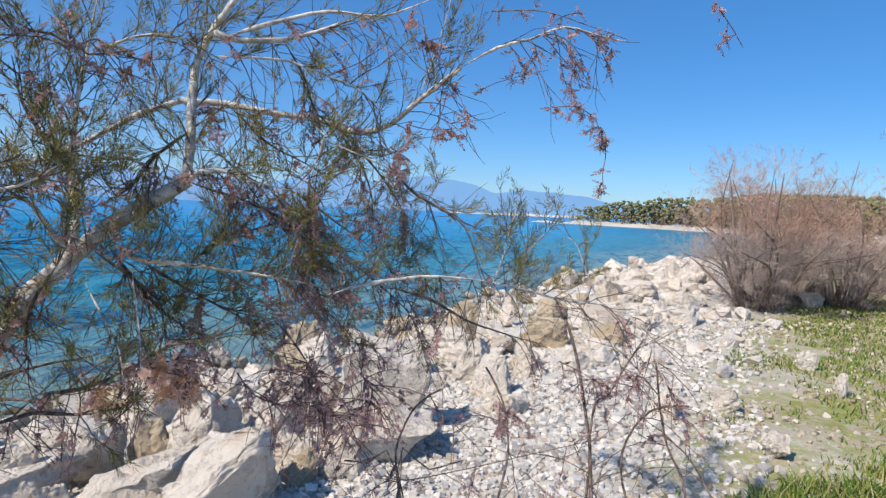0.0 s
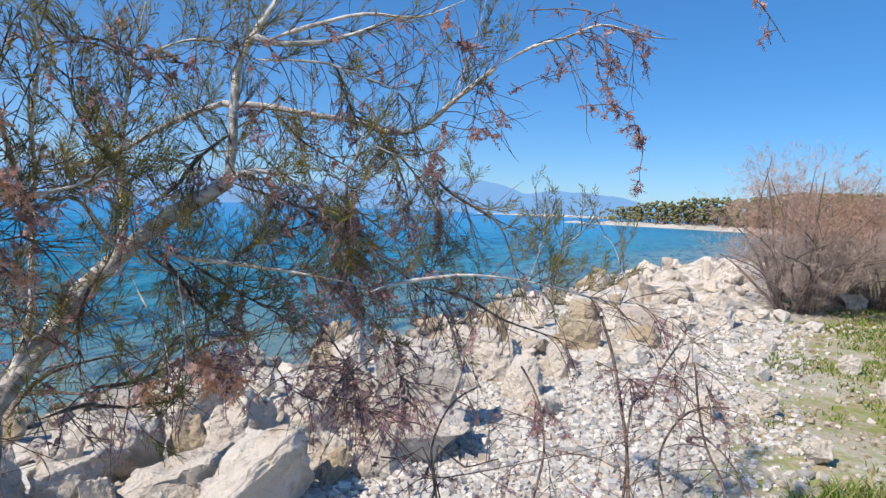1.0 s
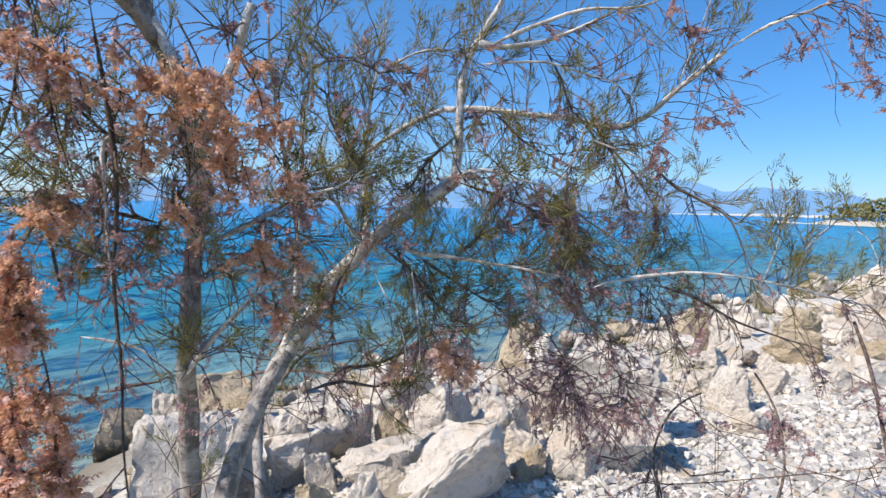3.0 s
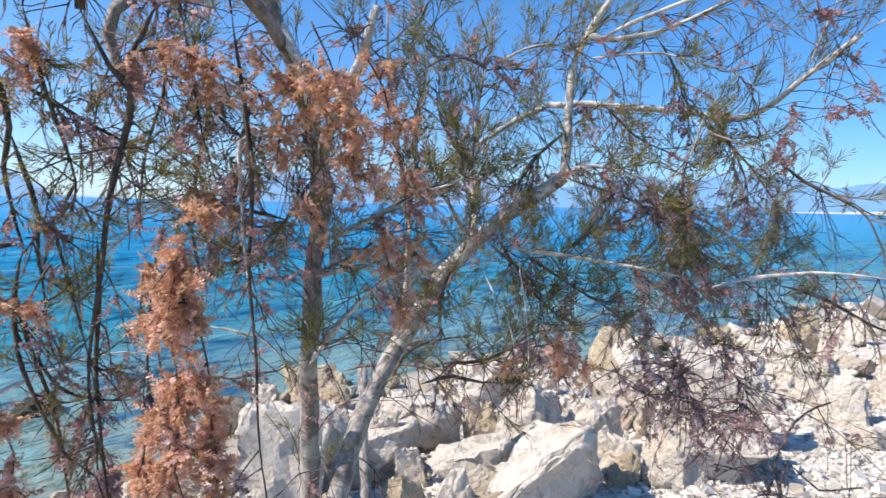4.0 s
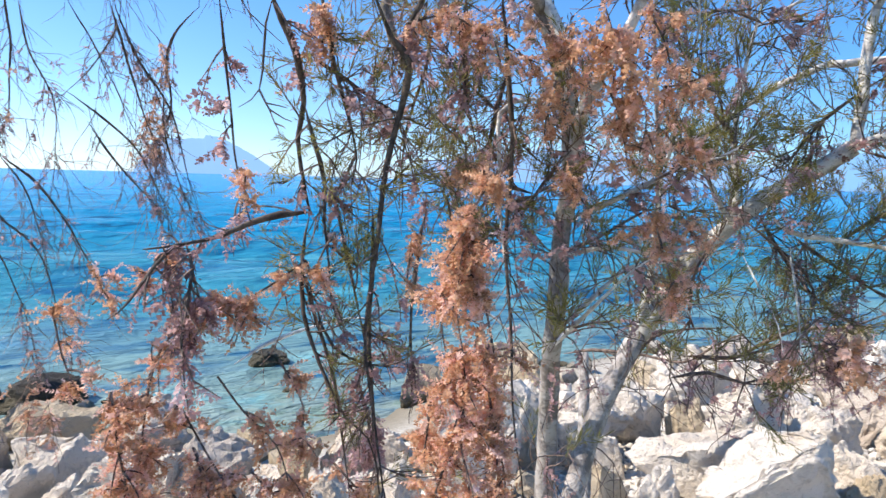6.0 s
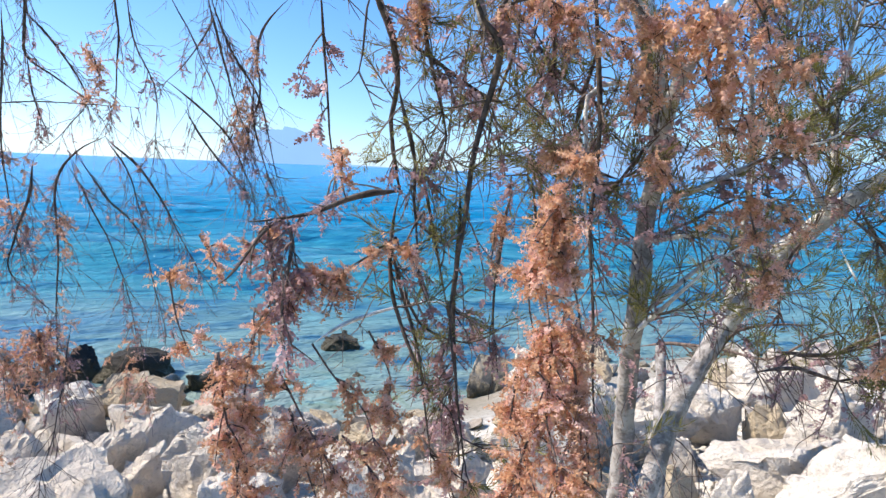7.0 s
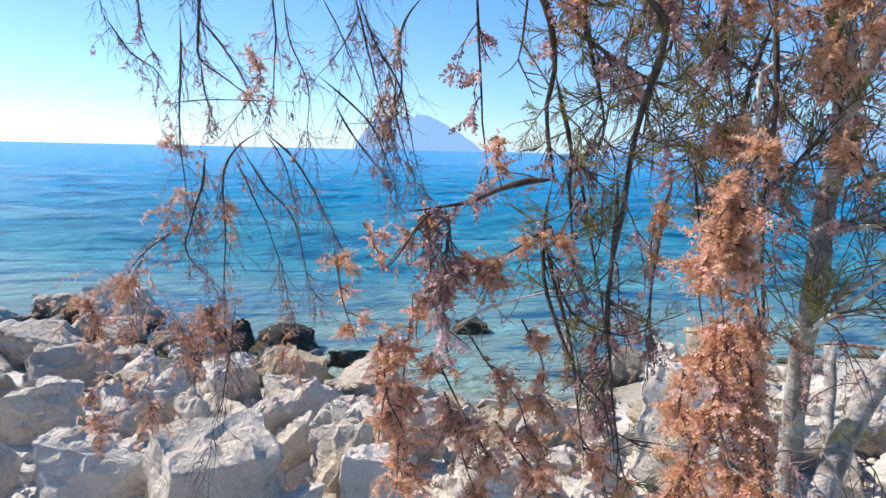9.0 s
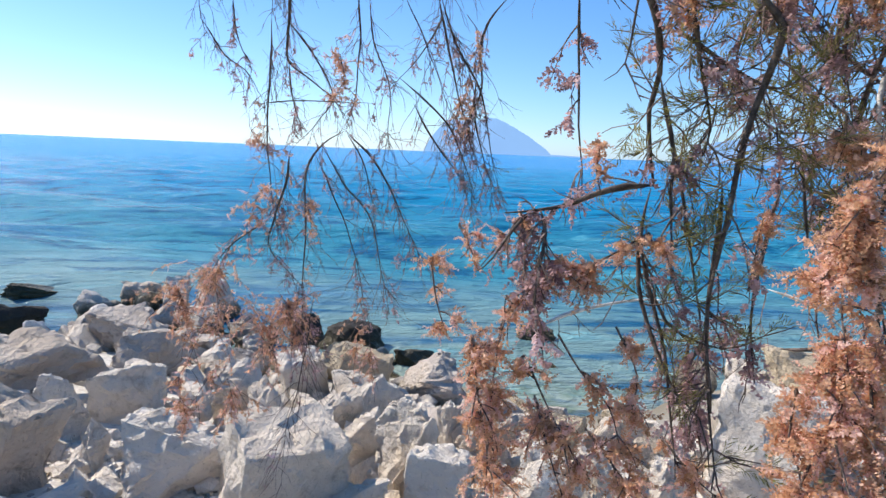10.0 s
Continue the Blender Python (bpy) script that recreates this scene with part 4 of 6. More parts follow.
def plume(tree, radius, count, *pts, material=None):
    """A dense hanging cluster of dry flower spikes round a bent twig."""
    tree_seed[0] += 1
    r = random.Random(tree_seed[0] * 31)
    path = curve_points(pts, 0.012)
    vs, fs = tube(path, 0.0013, 0.0006, 4)
    twig = part("flowering_twig", joined("flowering_twig", vs, fs, M_TWIG, True), tree)
    mats = []
    far = 0.9 + 0.35 * radius / 0.03
    side_v, side_f, at = [], [], 0
    loose = material is M_RED and radius > 0.035      # open sprays instead of a dense tassel
    lumps = [r.random() for _ in range(max(2, int(len(path) * 0.012 / (radius * 1.5))))]
    for _ in range(max(3, count // (6 if tree is left else 8 if loose else 5 if radius < 0.02 else 20))):
        s = min(0.999, max(0.0, r.random() if r.random() < 0.35 else r.choice(lumps) + r.gauss(0, 0.05)))
        i = int(s * (len(path) - 1))
        t = (path[i + 1] - path[max(0, i - 1)]).normalized()
        d = (rand_dir(r) + t * 0.3 + Vector((0, 0, -0.1))).normalized()
        q, tp = path[i].copy(), [path[i].copy()]
        ln = radius * (r.uniform(0.9, 2.6) if loose else r.uniform(1.1, 2.9) if r.random() < 0.4 else r.uniform(0.3, 1.0) ** 1.3 * 1.7)
        for _k in range(4):
            d = (d + rand_dir(r) * 0.2 + Vector((0, 0, -0.25))).normalized()
            q = q + d * ln / 4
            tp.append(q.copy())
        v2, f2 = tube(tp, 0.0011, 0.0005, 3)
        side_v.append(v2)
        side_f.append(f2 + at)
        at += len(v2)
        for _k in range(5 if loose or radius < 0.02 and material is M_RED else 9):
            j = r.uniform(0.1, 1.0) * 4
            a = min(3, int(j))
            p = tp[a].lerp(tp[a + 1], j - a)
            way = (tp[a + 1] - tp[a]).normalized() * 0.5 + rand_dir(r) + Vector((0, 0, -0.3))
            mats.append(aim(p, way, r.uniform(0.018, 0.030) * (0.75 if radius < 0.02 else 1.0 if tree is left else 0.9 if loose else min(1.3, far)), r.uniform(0, 6.28)))
    tagged(part("twig_growth", joined("twig_growth", np.concatenate(side_v), np.concatenate(side_f), M_TWIG), twig), kind="stuff")
    v2, f2 = batch(RACEMES, mats, [r.randrange(14) for _ in mats])
    tagged(part("dry_foliage", joined("dry_foliage", v2, f2, material or M_DRY), twig, "dry orange-brown flower spikes"), kind="stuff")


def thing(name, label, category, at, group=""):
    ob = new(name)
    ob.empty_display_size = 0.1
    ob.location = at
    return tagged(ob, label, category, group)


def rooted(name, label, pale):
    """A plant's empty at its base; limbs are given in world coordinates."""
    ob = thing(name, label, "tree", (0, 0, 0), "shore tamarisks")
    if pale:
        ob["pale"] = 1
    return ob


tree = rooted("tamarisk_tree", "grey-stemmed tamarisk with green sprigs and dry brown flower plumes", True)
left = rooted("tamarisk_tree", "weeping tamarisk with dark bare twigs and dry brown tassels", False)
shrub = rooted("tamarisk_shrub", "thin low tamarisk shoots with sparse reddish spikes on shingle", False)

branch(tree, "trunk", 0.0210, 0.0110, (-0.890, 1.050, -0.060), (-0.885, 1.045, 0.500), (-0.863, 1.018, 1.092), (-0.841, 0.988, 1.228), (-0.846, 1.008, 1.361), (-0.850, 1.022, 1.410), (-0.842, 1.026, 1.480), (-0.852, 1.010, 1.560), (-0.862, 0.985, 1.636), (-0.874, 0.953, 1.706), (-0.880, 0.930, 1.765), green=6, dry=14)
branch(tree, "branch", 0.0130, 0.0060, (-0.846, 1.022, 1.450), (-0.830, 0.985, 1.580), (-0.850, 0.963, 1.663), (-0.894, 0.954, 1.740), dry=10, green=6)
branch(tree, "branch", 0.0120, 0.0050, (-0.848, 1.018, 1.400), (-0.800, 0.975, 1.539), (-0.721, 0.934, 1.627), (-0.686, 0.919, 1.691), dry=12, green=4)
branch(tree, "stem", 0.0180, 0.0150, (-0.870, 0.850, -0.060), (-0.850, 0.910, 0.500), (-0.825, 0.990, 0.900), (-0.817, 1.065, 1.066), (-0.811, 1.146, 1.172), (-0.814, 1.195, 1.205))
branch(tree, "branch", 0.0170, 0.0130, (-0.814, 1.195, 1.205), (-0.806, 1.250, 1.255), (-0.777, 1.294, 1.320), (-0.733, 1.325, 1.381), (-0.671, 1.355, 1.442), (-0.618, 1.377, 1.482), (-0.581, 1.392, 1.513), green=3, dry=3)
branch(tree, "branch", 0.0080, 0.0040, (-0.814, 1.175, 1.190), (-0.818, 1.210, 1.250), (-0.813, 1.222, 1.303), (-0.807, 1.216, 1.389), (-0.797, 1.206, 1.454), (-0.807, 1.183, 1.471), green=6, dry=4)
branch(tree, "branch", 0.0086, 0.0055, (-0.577, 1.379, 1.512), (-0.575, 1.391, 1.597), (-0.573, 1.397, 1.674), (-0.570, 1.406, 1.723), (-0.544, 1.418, 1.780), (-0.510, 1.428, 1.842), green=10, dry=3)
branch(tree, "branch", 0.0070, 0.0031, (-0.577, 1.379, 1.512), (-0.544, 1.372, 1.527), (-0.503, 1.368, 1.528), (-0.455, 1.364, 1.513), (-0.402, 1.360, 1.502), green=6, dry=6)
branch(tree, "branch", 0.0070, 0.0031, (-0.714, 1.288, 1.389), (-0.718, 1.303, 1.447), (-0.727, 1.311, 1.517), (-0.725, 1.317, 1.623), (-0.714, 1.322, 1.699), (-0.695, 1.322, 1.791), green=18, dry=5)
branch(tree, "branch", 0.0039, 0.0062, (-0.942, 1.382, 1.503), (-0.870, 1.445, 1.535), (-0.801, 1.497, 1.579), (-0.728, 1.541, 1.636), (-0.667, 1.576, 1.674), green=12)
branch(tree, "branch", 0.0070, 0.0047, (-0.667, 1.576, 1.674), (-0.583, 1.591, 1.674), (-0.452, 1.614, 1.660), (-0.360, 1.619, 1.642), (-0.312, 1.611, 1.635), (-0.253, 1.600, 1.649), (-0.187, 1.579, 1.710), (-0.116, 1.552, 1.761), green=10, dry=6)
branch(tree, "branch", 0.0039, 0.0016, (-0.116, 1.552, 1.761), (-0.047, 1.547, 1.802), (0.018, 1.544, 1.821), (0.081, 1.535, 1.848), (0.148, 1.535, 1.833), (0.212, 1.530, 1.821), dry=8)
branch(tree, "branch", 0.0031, 0.0016, (-0.196, 1.585, 1.708), (-0.176, 1.548, 1.768), (-0.156, 1.508, 1.828), (-0.142, 1.469, 1.872), green=4)
branch(tree, "branch", 0.0070, 0.0023, (-0.545, 1.407, 1.763), (-0.509, 1.431, 1.760), (-0.442, 1.457, 1.772), (-0.385, 1.474, 1.793), (-0.346, 1.486, 1.811), (-0.296, 1.497, 1.832), dry=3, green=3)
branch(tree, "branch", 0.0055, 0.0031, (-0.532, 1.413, 1.757), (-0.496, 1.436, 1.778), (-0.443, 1.460, 1.805), (-0.368, 1.485, 1.831), (-0.266, 1.512, 1.840), (-0.183, 1.521, 1.877), green=4, dry=3)
branch(tree, "branch", 0.0031, 0.0016, (-0.559, 1.401, 1.724), (-0.484, 1.430, 1.734), (-0.429, 1.451, 1.737), (-0.382, 1.470, 1.724), (-0.323, 1.490, 1.707), (-0.281, 1.507, 1.681), (-0.259, 1.520, 1.650), green=6)
branch(tree, "branch", 0.0031, 0.0031, (-0.720, 1.333, 1.699), (-0.680, 1.346, 1.722), (-0.629, 1.362, 1.744), (-0.581, 1.379, 1.745), (-0.555, 1.390, 1.729), green=6)
branch(tree, "branch", 0.0023, 0.0016, (-0.558, 1.399, 1.731), (-0.548, 1.406, 1.696), (-0.539, 1.410, 1.659))
branch(tree, "branch", 0.0055, 0.0031, (-0.711, 1.290, 1.389), (-0.722, 1.256, 1.418), (-0.731, 1.224, 1.459), (-0.736, 1.190, 1.470), (-0.754, 1.147, 1.454), green=8, dry=2)
branch(tree, "branch", 0.0055, 0.0039, (-0.677, 1.322, 1.420), (-0.643, 1.334, 1.382), (-0.592, 1.354, 1.374), (-0.534, 1.374, 1.369), (-0.472, 1.390, 1.358), (-0.388, 1.407, 1.342), (-0.310, 1.417, 1.328), green=22, dry=8)
branch(tree, "branch", 0.0047, 0.0039, (-0.322, 1.365, 1.331), (-0.279, 1.409, 1.343), (-0.170, 1.454, 1.354), (-0.095, 1.489, 1.352), (-0.037, 1.521, 1.344), green=4, dry=2)
branch(tree, "branch", 0.0039, 0.0023, (-0.037, 1.521, 1.344), (0.045, 1.541, 1.329), (0.118, 1.558, 1.307), (0.219, 1.564, 1.303), green=8, dry=2)
branch(tree, "branch", 0.0023, 0.0012, (0.219, 1.564, 1.303), (0.264, 1.538, 1.269), (0.292, 1.508, 1.202), (0.312, 1.479, 1.144), (0.320, 1.445, 1.069), dry=3)
branch(tree, "side_branch", 0.0040, 0.0020, (-0.230, 1.425, 1.337), (-0.158, 1.449, 1.316), (-0.082, 1.465, 1.276), (-0.005, 1.476, 1.247), (0.063, 1.487, 1.232), green=2, dry=4)
branch(tree, "side_branch", 0.0040, 0.0020, (-0.242, 1.481, 1.552), (-0.188, 1.495, 1.507), (-0.127, 1.505, 1.475), (-0.093, 1.513, 1.450), (-0.068, 1.519, 1.393), (-0.048, 1.522, 1.343), green=6, dry=2)
branch(tree, "branch", 0.0023, 0.0023, (-0.240, 1.451, 1.550), (-0.334, 1.454, 1.586), (-0.377, 1.458, 1.620))
branch(tree, "side_branch", 0.0040, 0.0030, (-0.378, 1.414, 1.541), (-0.379, 1.422, 1.442), (-0.368, 1.426, 1.371), (-0.376, 1.426, 1.320), dry=12, green=6)
branch(tree, "branch", 0.0023, 0.0012, (-0.349, 1.413, 1.615), (-0.367, 1.416, 1.551), (-0.399, 1.412, 1.500), (-0.412, 1.409, 1.470), green=3)
branch(tree, "branch", 0.0023, 0.0012, (-0.037, 1.568, 1.315), (-0.011, 1.573, 1.397), (0.003, 1.574, 1.461), (0.018, 1.572, 1.484), green=4)
branch(tree, "branch", 0.0023, 0.0012, (-0.018, 1.559, 1.271), (0.013, 1.567, 1.364), (0.050, 1.565, 1.423), (0.092, 1.558, 1.465), green=4)
branch(tree, "branch", 0.0023, 0.0012, (0.197, 1.570, 1.301), (0.169, 1.585, 1.357), (0.146, 1.595, 1.414), (0.126, 1.601, 1.436), green=2)
branch(tree, "branch", 0.0023, 0.0012, (-0.696, 1.293, 1.343), (-0.661, 1.284, 1.293), (-0.628, 1.271, 1.244), (-0.607, 1.246, 1.190))
branch(tree, "branch", 0.0023, 0.0012, (-0.638, 1.324, 1.360), (-0.616, 1.305, 1.291), (-0.598, 1.280, 1.225), (-0.585, 1.248, 1.165), green=2)
branch(tree, "side_branch", 0.0060, 0.0030, (-0.755, 1.499, 1.120), (-0.719, 1.513, 1.157), (-0.663, 1.532, 1.193), (-0.592, 1.548, 1.204), (-0.521, 1.567, 1.249), dry=6, green=2)
branch(tree, "side_branch", 0.0050, 0.0030, (-0.786, 1.313, 1.154), (-0.710, 1.321, 1.164), (-0.649, 1.323, 1.194), (-0.628, 1.299, 1.210), green=6, dry=5)
branch(tree, "side_branch", 0.0040, 0.0030, (-0.723, 1.112, 1.175), (-0.688, 1.158, 1.179), (-0.649, 1.196, 1.163), (-0.621, 1.234, 1.172), green=5, dry=3)
branch(tree, "branch", 0.0023, 0.0012, (-0.363, 1.716, 1.346), (-0.334, 1.709, 1.258), (-0.304, 1.698, 1.184), (-0.225, 1.689, 1.124), dry=4)
branch(tree, "side_branch", 0.0050, 0.0020, (-0.812, 1.174, 1.152), (-0.825, 1.243, 1.179), (-0.824, 1.313, 1.188), (-0.798, 1.392, 1.187), (-0.765, 1.472, 1.186), dry=2)
branch(tree, "stem", 0.0120, 0.0120, (-0.771, 1.073, -0.060), (-0.877, 1.218, 0.416), (-1.041, 1.443, 0.893), (-1.069, 1.489, 0.966), (-1.104, 1.529, 1.048))
branch(tree, "side_branch", 0.0050, 0.0040, (-1.117, 1.463, 1.056), (-1.039, 1.458, 1.084), (-0.941, 1.455, 1.096), (-0.837, 1.447, 1.105), (-0.775, 1.429, 1.155), (-0.716, 1.404, 1.193))
branch(tree, "branch", 0.0050, 0.0020, (-0.842, 0.990, 1.235), (-0.810, 1.040, 1.289), (-0.789, 1.099, 1.327), (-0.765, 1.154, 1.333), (-0.764, 1.194, 1.323), green=1)
branch(tree, "branch", 0.0060, 0.0040, (-0.805, 1.212, 1.400), (-0.762, 1.096, 1.560), (-0.752, 1.062, 1.644), (-0.742, 1.036, 1.703), (-0.731, 1.015, 1.739), dry=4, green=5)
branch(tree, "branch", 0.0050, 0.0020, (-0.797, 1.206, 1.454), (-0.740, 1.120, 1.560), (-0.705, 1.089, 1.655), (-0.723, 1.083, 1.740), green=4, dry=3)
branch(tree, "branch", 0.0050, 0.0030, (-0.848, 1.020, 1.395), (-0.760, 1.050, 1.440), (-0.711, 1.080, 1.470), (-0.672, 1.104, 1.487), (-0.638, 1.121, 1.513), green=5, dry=6)
branch(tree, "branch", 0.0050, 0.0030, (-0.845, 1.000, 1.345), (-0.770, 1.010, 1.365), (-0.727, 1.041, 1.355), (-0.694, 1.084, 1.360), green=4)
branch(tree, "side_branch", 0.0050, 0.0020, (-1.097, 1.078, 1.137), (-1.068, 1.113, 1.143), (-1.036, 1.147, 1.146), (-1.024, 1.164, 1.161))
branch(tree, "branch", 0.0040, 0.0020, (-1.131, 1.072, 1.230), (-1.091, 1.114, 1.215), (-1.062, 1.140, 1.198), (-1.022, 1.163, 1.152))
branch(tree, "branch", 0.0050, 0.0030, (-0.842, 0.985, 1.214), (-0.785, 0.960, 1.272), (-0.737, 0.960, 1.321), (-0.706, 0.992, 1.358), green=6, dry=4)
branch(tree, "branch", 0.0040, 0.0020, (-0.797, 0.938, 1.524), (-0.829, 0.897, 1.548), (-0.852, 0.866, 1.529), (-0.845, 0.863, 1.457), (-0.831, 0.858, 1.388), (-0.812, 0.849, 1.321), dry=5, green=2)
branch(tree, "branch", 0.0100, 0.0060, (-0.868, 0.970, 1.670), (-0.850, 0.850, 1.715), (-0.893, 0.760, 1.684), (-0.915, 0.739, 1.630), (-0.898, 0.755, 1.569), dry=8, material=M_BARK_TRUNK)
branch(tree, "weeping_branch", 0.0048, 0.0025, (-0.867, 0.673, 1.637), (-0.862, 0.697, 1.585), (-0.852, 0.712, 1.561), (-0.861, 0.709, 1.506), (-0.868, 0.701, 1.459), (-0.870, 0.692, 1.406), (-0.867, 0.680, 1.343), (-0.854, 0.664, 1.266), (-0.826, 0.653, 1.195), green=10, dry=3)
branch(tree, "weeping_branch", 0.0040, 0.0034, (-0.836, 0.733, 1.654), (-0.850, 0.727, 1.621), (-0.861, 0.719, 1.598), (-0.863, 0.721, 1.564), green=3, dry=3)
branch(tree, "weeping_branch", 0.0048, 0.0042, (-0.914, 0.589, 1.627), (-0.918, 0.609, 1.597), (-0.920, 0.626, 1.570), (-0.927, 0.639, 1.523), (-0.937, 0.637, 1.484), (-0.939, 0.646, 1.444), (-0.938, 0.654, 1.406), green=3, dry=2)
branch(tree, "weeping_branch", 0.0032, 0.0017, (-0.923, 0.636, 1.520), (-0.919, 0.647, 1.479), (-0.914, 0.656, 1.439), (-0.913, 0.654, 1.399), (-0.906, 0.656, 1.352), (-0.897, 0.654, 1.307), green=10, dry=2)
branch(tree, "weeping_branch", 0.0048, 0.0025, (-0.930, 0.648, 1.408), (-0.940, 0.620, 1.405), (-0.949, 0.590, 1.395), (-0.956, 0.560, 1.382), (-0.963, 0.527, 1.377), (-0.970, 0.492, 1.374), dry=3)
branch(tree, "weeping_branch", 0.0024, 0.0013, (-0.960, 0.521, 1.379), (-0.959, 0.498, 1.360), (-0.955, 0.473, 1.331), (-0.951, 0.453, 1.316))
branch(tree, "weeping_branch", 0.0028, 0.0017, (-0.958, 0.526, 1.381), (-0.944, 0.525, 1.355), (-0.931, 0.513, 1.322), (-0.916, 0.502, 1.287), (-0.896, 0.497, 1.257), dry=10)
branch(tree, "weeping_branch", 0.0016, 0.0013, (-0.965, 0.499, 1.358), (-0.947, 0.484, 1.343), (-0.924, 0.475, 1.325), dry=3)
branch(tree, "weeping_branch", 0.0032, 0.0017, (-0.914, 0.636, 1.568), (-0.910, 0.672, 1.552), (-0.892, 0.724, 1.520), (-0.865, 0.775, 1.496), green=5, dry=4)
branch(tree, "weeping_branch", 0.0032, 0.0017, (-0.904, 0.641, 1.635), (-0.907, 0.660, 1.569), (-0.903, 0.674, 1.521), (-0.897, 0.684, 1.470), (-0.898, 0.678, 1.440), green=18, dry=4)
branch(tree, "weeping_branch", 0.0024, 0.0013, (-0.835, 0.765, 1.651), (-0.846, 0.788, 1.581), (-0.850, 0.804, 1.528), (-0.847, 0.822, 1.478), dry=3, green=3)
branch(tree, "weeping_branch", 0.0032, 0.0017, (-0.955, 0.665, 1.405), (-0.952, 0.655, 1.359), (-0.939, 0.650, 1.300), (-0.912, 0.654, 1.237), (-0.883, 0.662, 1.194), (-0.860, 0.673, 1.175), (-0.830, 0.665, 1.125), green=4)
branch(tree, "branch", 0.0060, 0.0017, (-1.566, 0.887, 1.043), (-1.540, 0.959, 1.083), (-1.493, 1.051, 1.119), (-1.440, 1.130, 1.134), (-1.379, 1.191, 1.107))
branch(tree, "weeping_branch", 0.0032, 0.0017, (-0.935, 0.728, 1.235), (-0.931, 0.717, 1.205), (-0.916, 0.718, 1.174), (-0.876, 0.706, 1.091), dry=7)
branch(tree, "weeping_branch", 0.0024, 0.0017, (-0.895, 0.850, 1.336), (-0.905, 0.832, 1.422), (-0.908, 0.810, 1.432), (-0.912, 0.786, 1.429), dry=2)
branch(tree, "weeping_branch", 0.0022, 0.0015, (-1.023, 0.595, 1.642), (-1.032, 0.607, 1.584), (-1.037, 0.614, 1.532), (-1.040, 0.618, 1.472), (-1.035, 0.628, 1.423), (-1.032, 0.628, 1.385), dry=5)
branch(left, "weeping_branch", 0.0045, 0.0018, (-2.408, 0.940, 1.952), (-2.424, 0.983, 1.808), (-2.429, 1.025, 1.670), (-2.427, 1.053, 1.573), (-2.415, 1.093, 1.455), dry=4)
branch(tree, "weeping_branch", 0.0016, 0.0010, (-0.873, 0.571, 1.601), (-0.885, 0.570, 1.560), (-0.893, 0.566, 1.522), (-0.902, 0.553, 1.506))
branch(left, "weeping_branch", 0.0038, 0.0015, (-2.477, 0.889, 1.594), (-2.455, 0.975, 1.453), (-2.421, 1.062, 1.343), (-2.393, 1.114, 1.248), green=3, dry=3)
branch(left, "weeping_branch", 0.0038, 0.0015, (-2.394, 1.086, 1.703), (-2.406, 1.093, 1.556), (-2.393, 1.132, 1.405), (-2.368, 1.175, 1.280), green=3, dry=3)
branch(left, "weeping_branch", 0.0038, 0.0015, (-2.484, 0.837, 1.678), (-2.446, 0.991, 1.548), (-2.414, 1.080, 1.364), (-2.399, 1.096, 1.228), dry=2)
branch(left, "weeping_branch", 0.0045, 0.0018, (-2.415, 0.954, 1.948), (-2.424, 1.017, 1.799), (-2.407, 1.114, 1.640), (-2.398, 1.155, 1.449), (-2.376, 1.192, 1.291), dry=4)
branch(left, "weeping_branch", 0.0045, 0.0018, (-2.319, 1.172, 1.964), (-2.382, 1.100, 1.839), (-2.405, 1.113, 1.658), (-2.429, 1.082, 1.504), (-2.393, 1.155, 1.290), dry=4)
branch(tree, "weeping_branch", 0.0040, 0.0025, (-0.823, 0.824, 1.671), (-0.827, 0.850, 1.564), (-0.824, 0.859, 1.453), (-0.818, 0.851, 1.352), (-0.793, 0.837, 1.242), (-0.765, 0.811, 1.149), (-0.742, 0.795, 1.104), dry=6, green=2)
branch(left, "weeping_branch", 0.0082, 0.0048, (-2.617, 0.484, 1.972), (-2.651, 0.484, 1.802), (-2.663, 0.488, 1.722), (-2.659, 0.567, 1.663), (-2.648, 0.667, 1.592), dry=3)
branch(left, "weeping_branch", 0.0052, 0.0024, (-2.663, 0.488, 1.722), (-2.672, 0.497, 1.622), (-2.675, 0.523, 1.519), (-2.673, 0.541, 1.501), dry=2)
branch(left, "weeping_branch", 0.0060, 0.0042, (-2.622, 0.716, 2.007), (-2.640, 0.731, 1.826), (-2.647, 0.727, 1.654), (-2.648, 0.690, 1.500), dry=2)
branch(left, "weeping_branch", 0.0060, 0.0030, (-2.648, 0.690, 1.496), (-2.656, 0.606, 1.444), (-2.654, 0.552, 1.355), (-2.638, 0.542, 1.218), (-2.613, 0.537, 1.082), (-2.567, 0.519, 0.891), (-2.505, 0.513, 0.707), dry=6)
branch(left, "weeping_branch", 0.0045, 0.0018, (-2.648, 0.690, 1.496), (-2.602, 0.781, 1.398), (-2.551, 0.848, 1.260), (-2.498, 0.894, 1.141), (-2.438, 0.936, 1.025), dry=4)
branch(left, "weeping_branch", 0.0045, 0.0018, (-2.630, 0.491, 1.422), (-2.618, 0.467, 1.299), (-2.600, 0.424, 1.167), (-2.580, 0.410, 1.084), (-2.547, 0.474, 0.998), (-2.519, 0.523, 0.941), dry=8)
branch(left, "weeping_branch", 0.0038, 0.0018, (-2.646, 0.428, 1.866), (-2.653, 0.424, 1.689), (-2.647, 0.412, 1.504), (-2.625, 0.416, 1.336), (-2.594, 0.425, 1.206), (-2.554, 0.451, 1.076), dry=3)
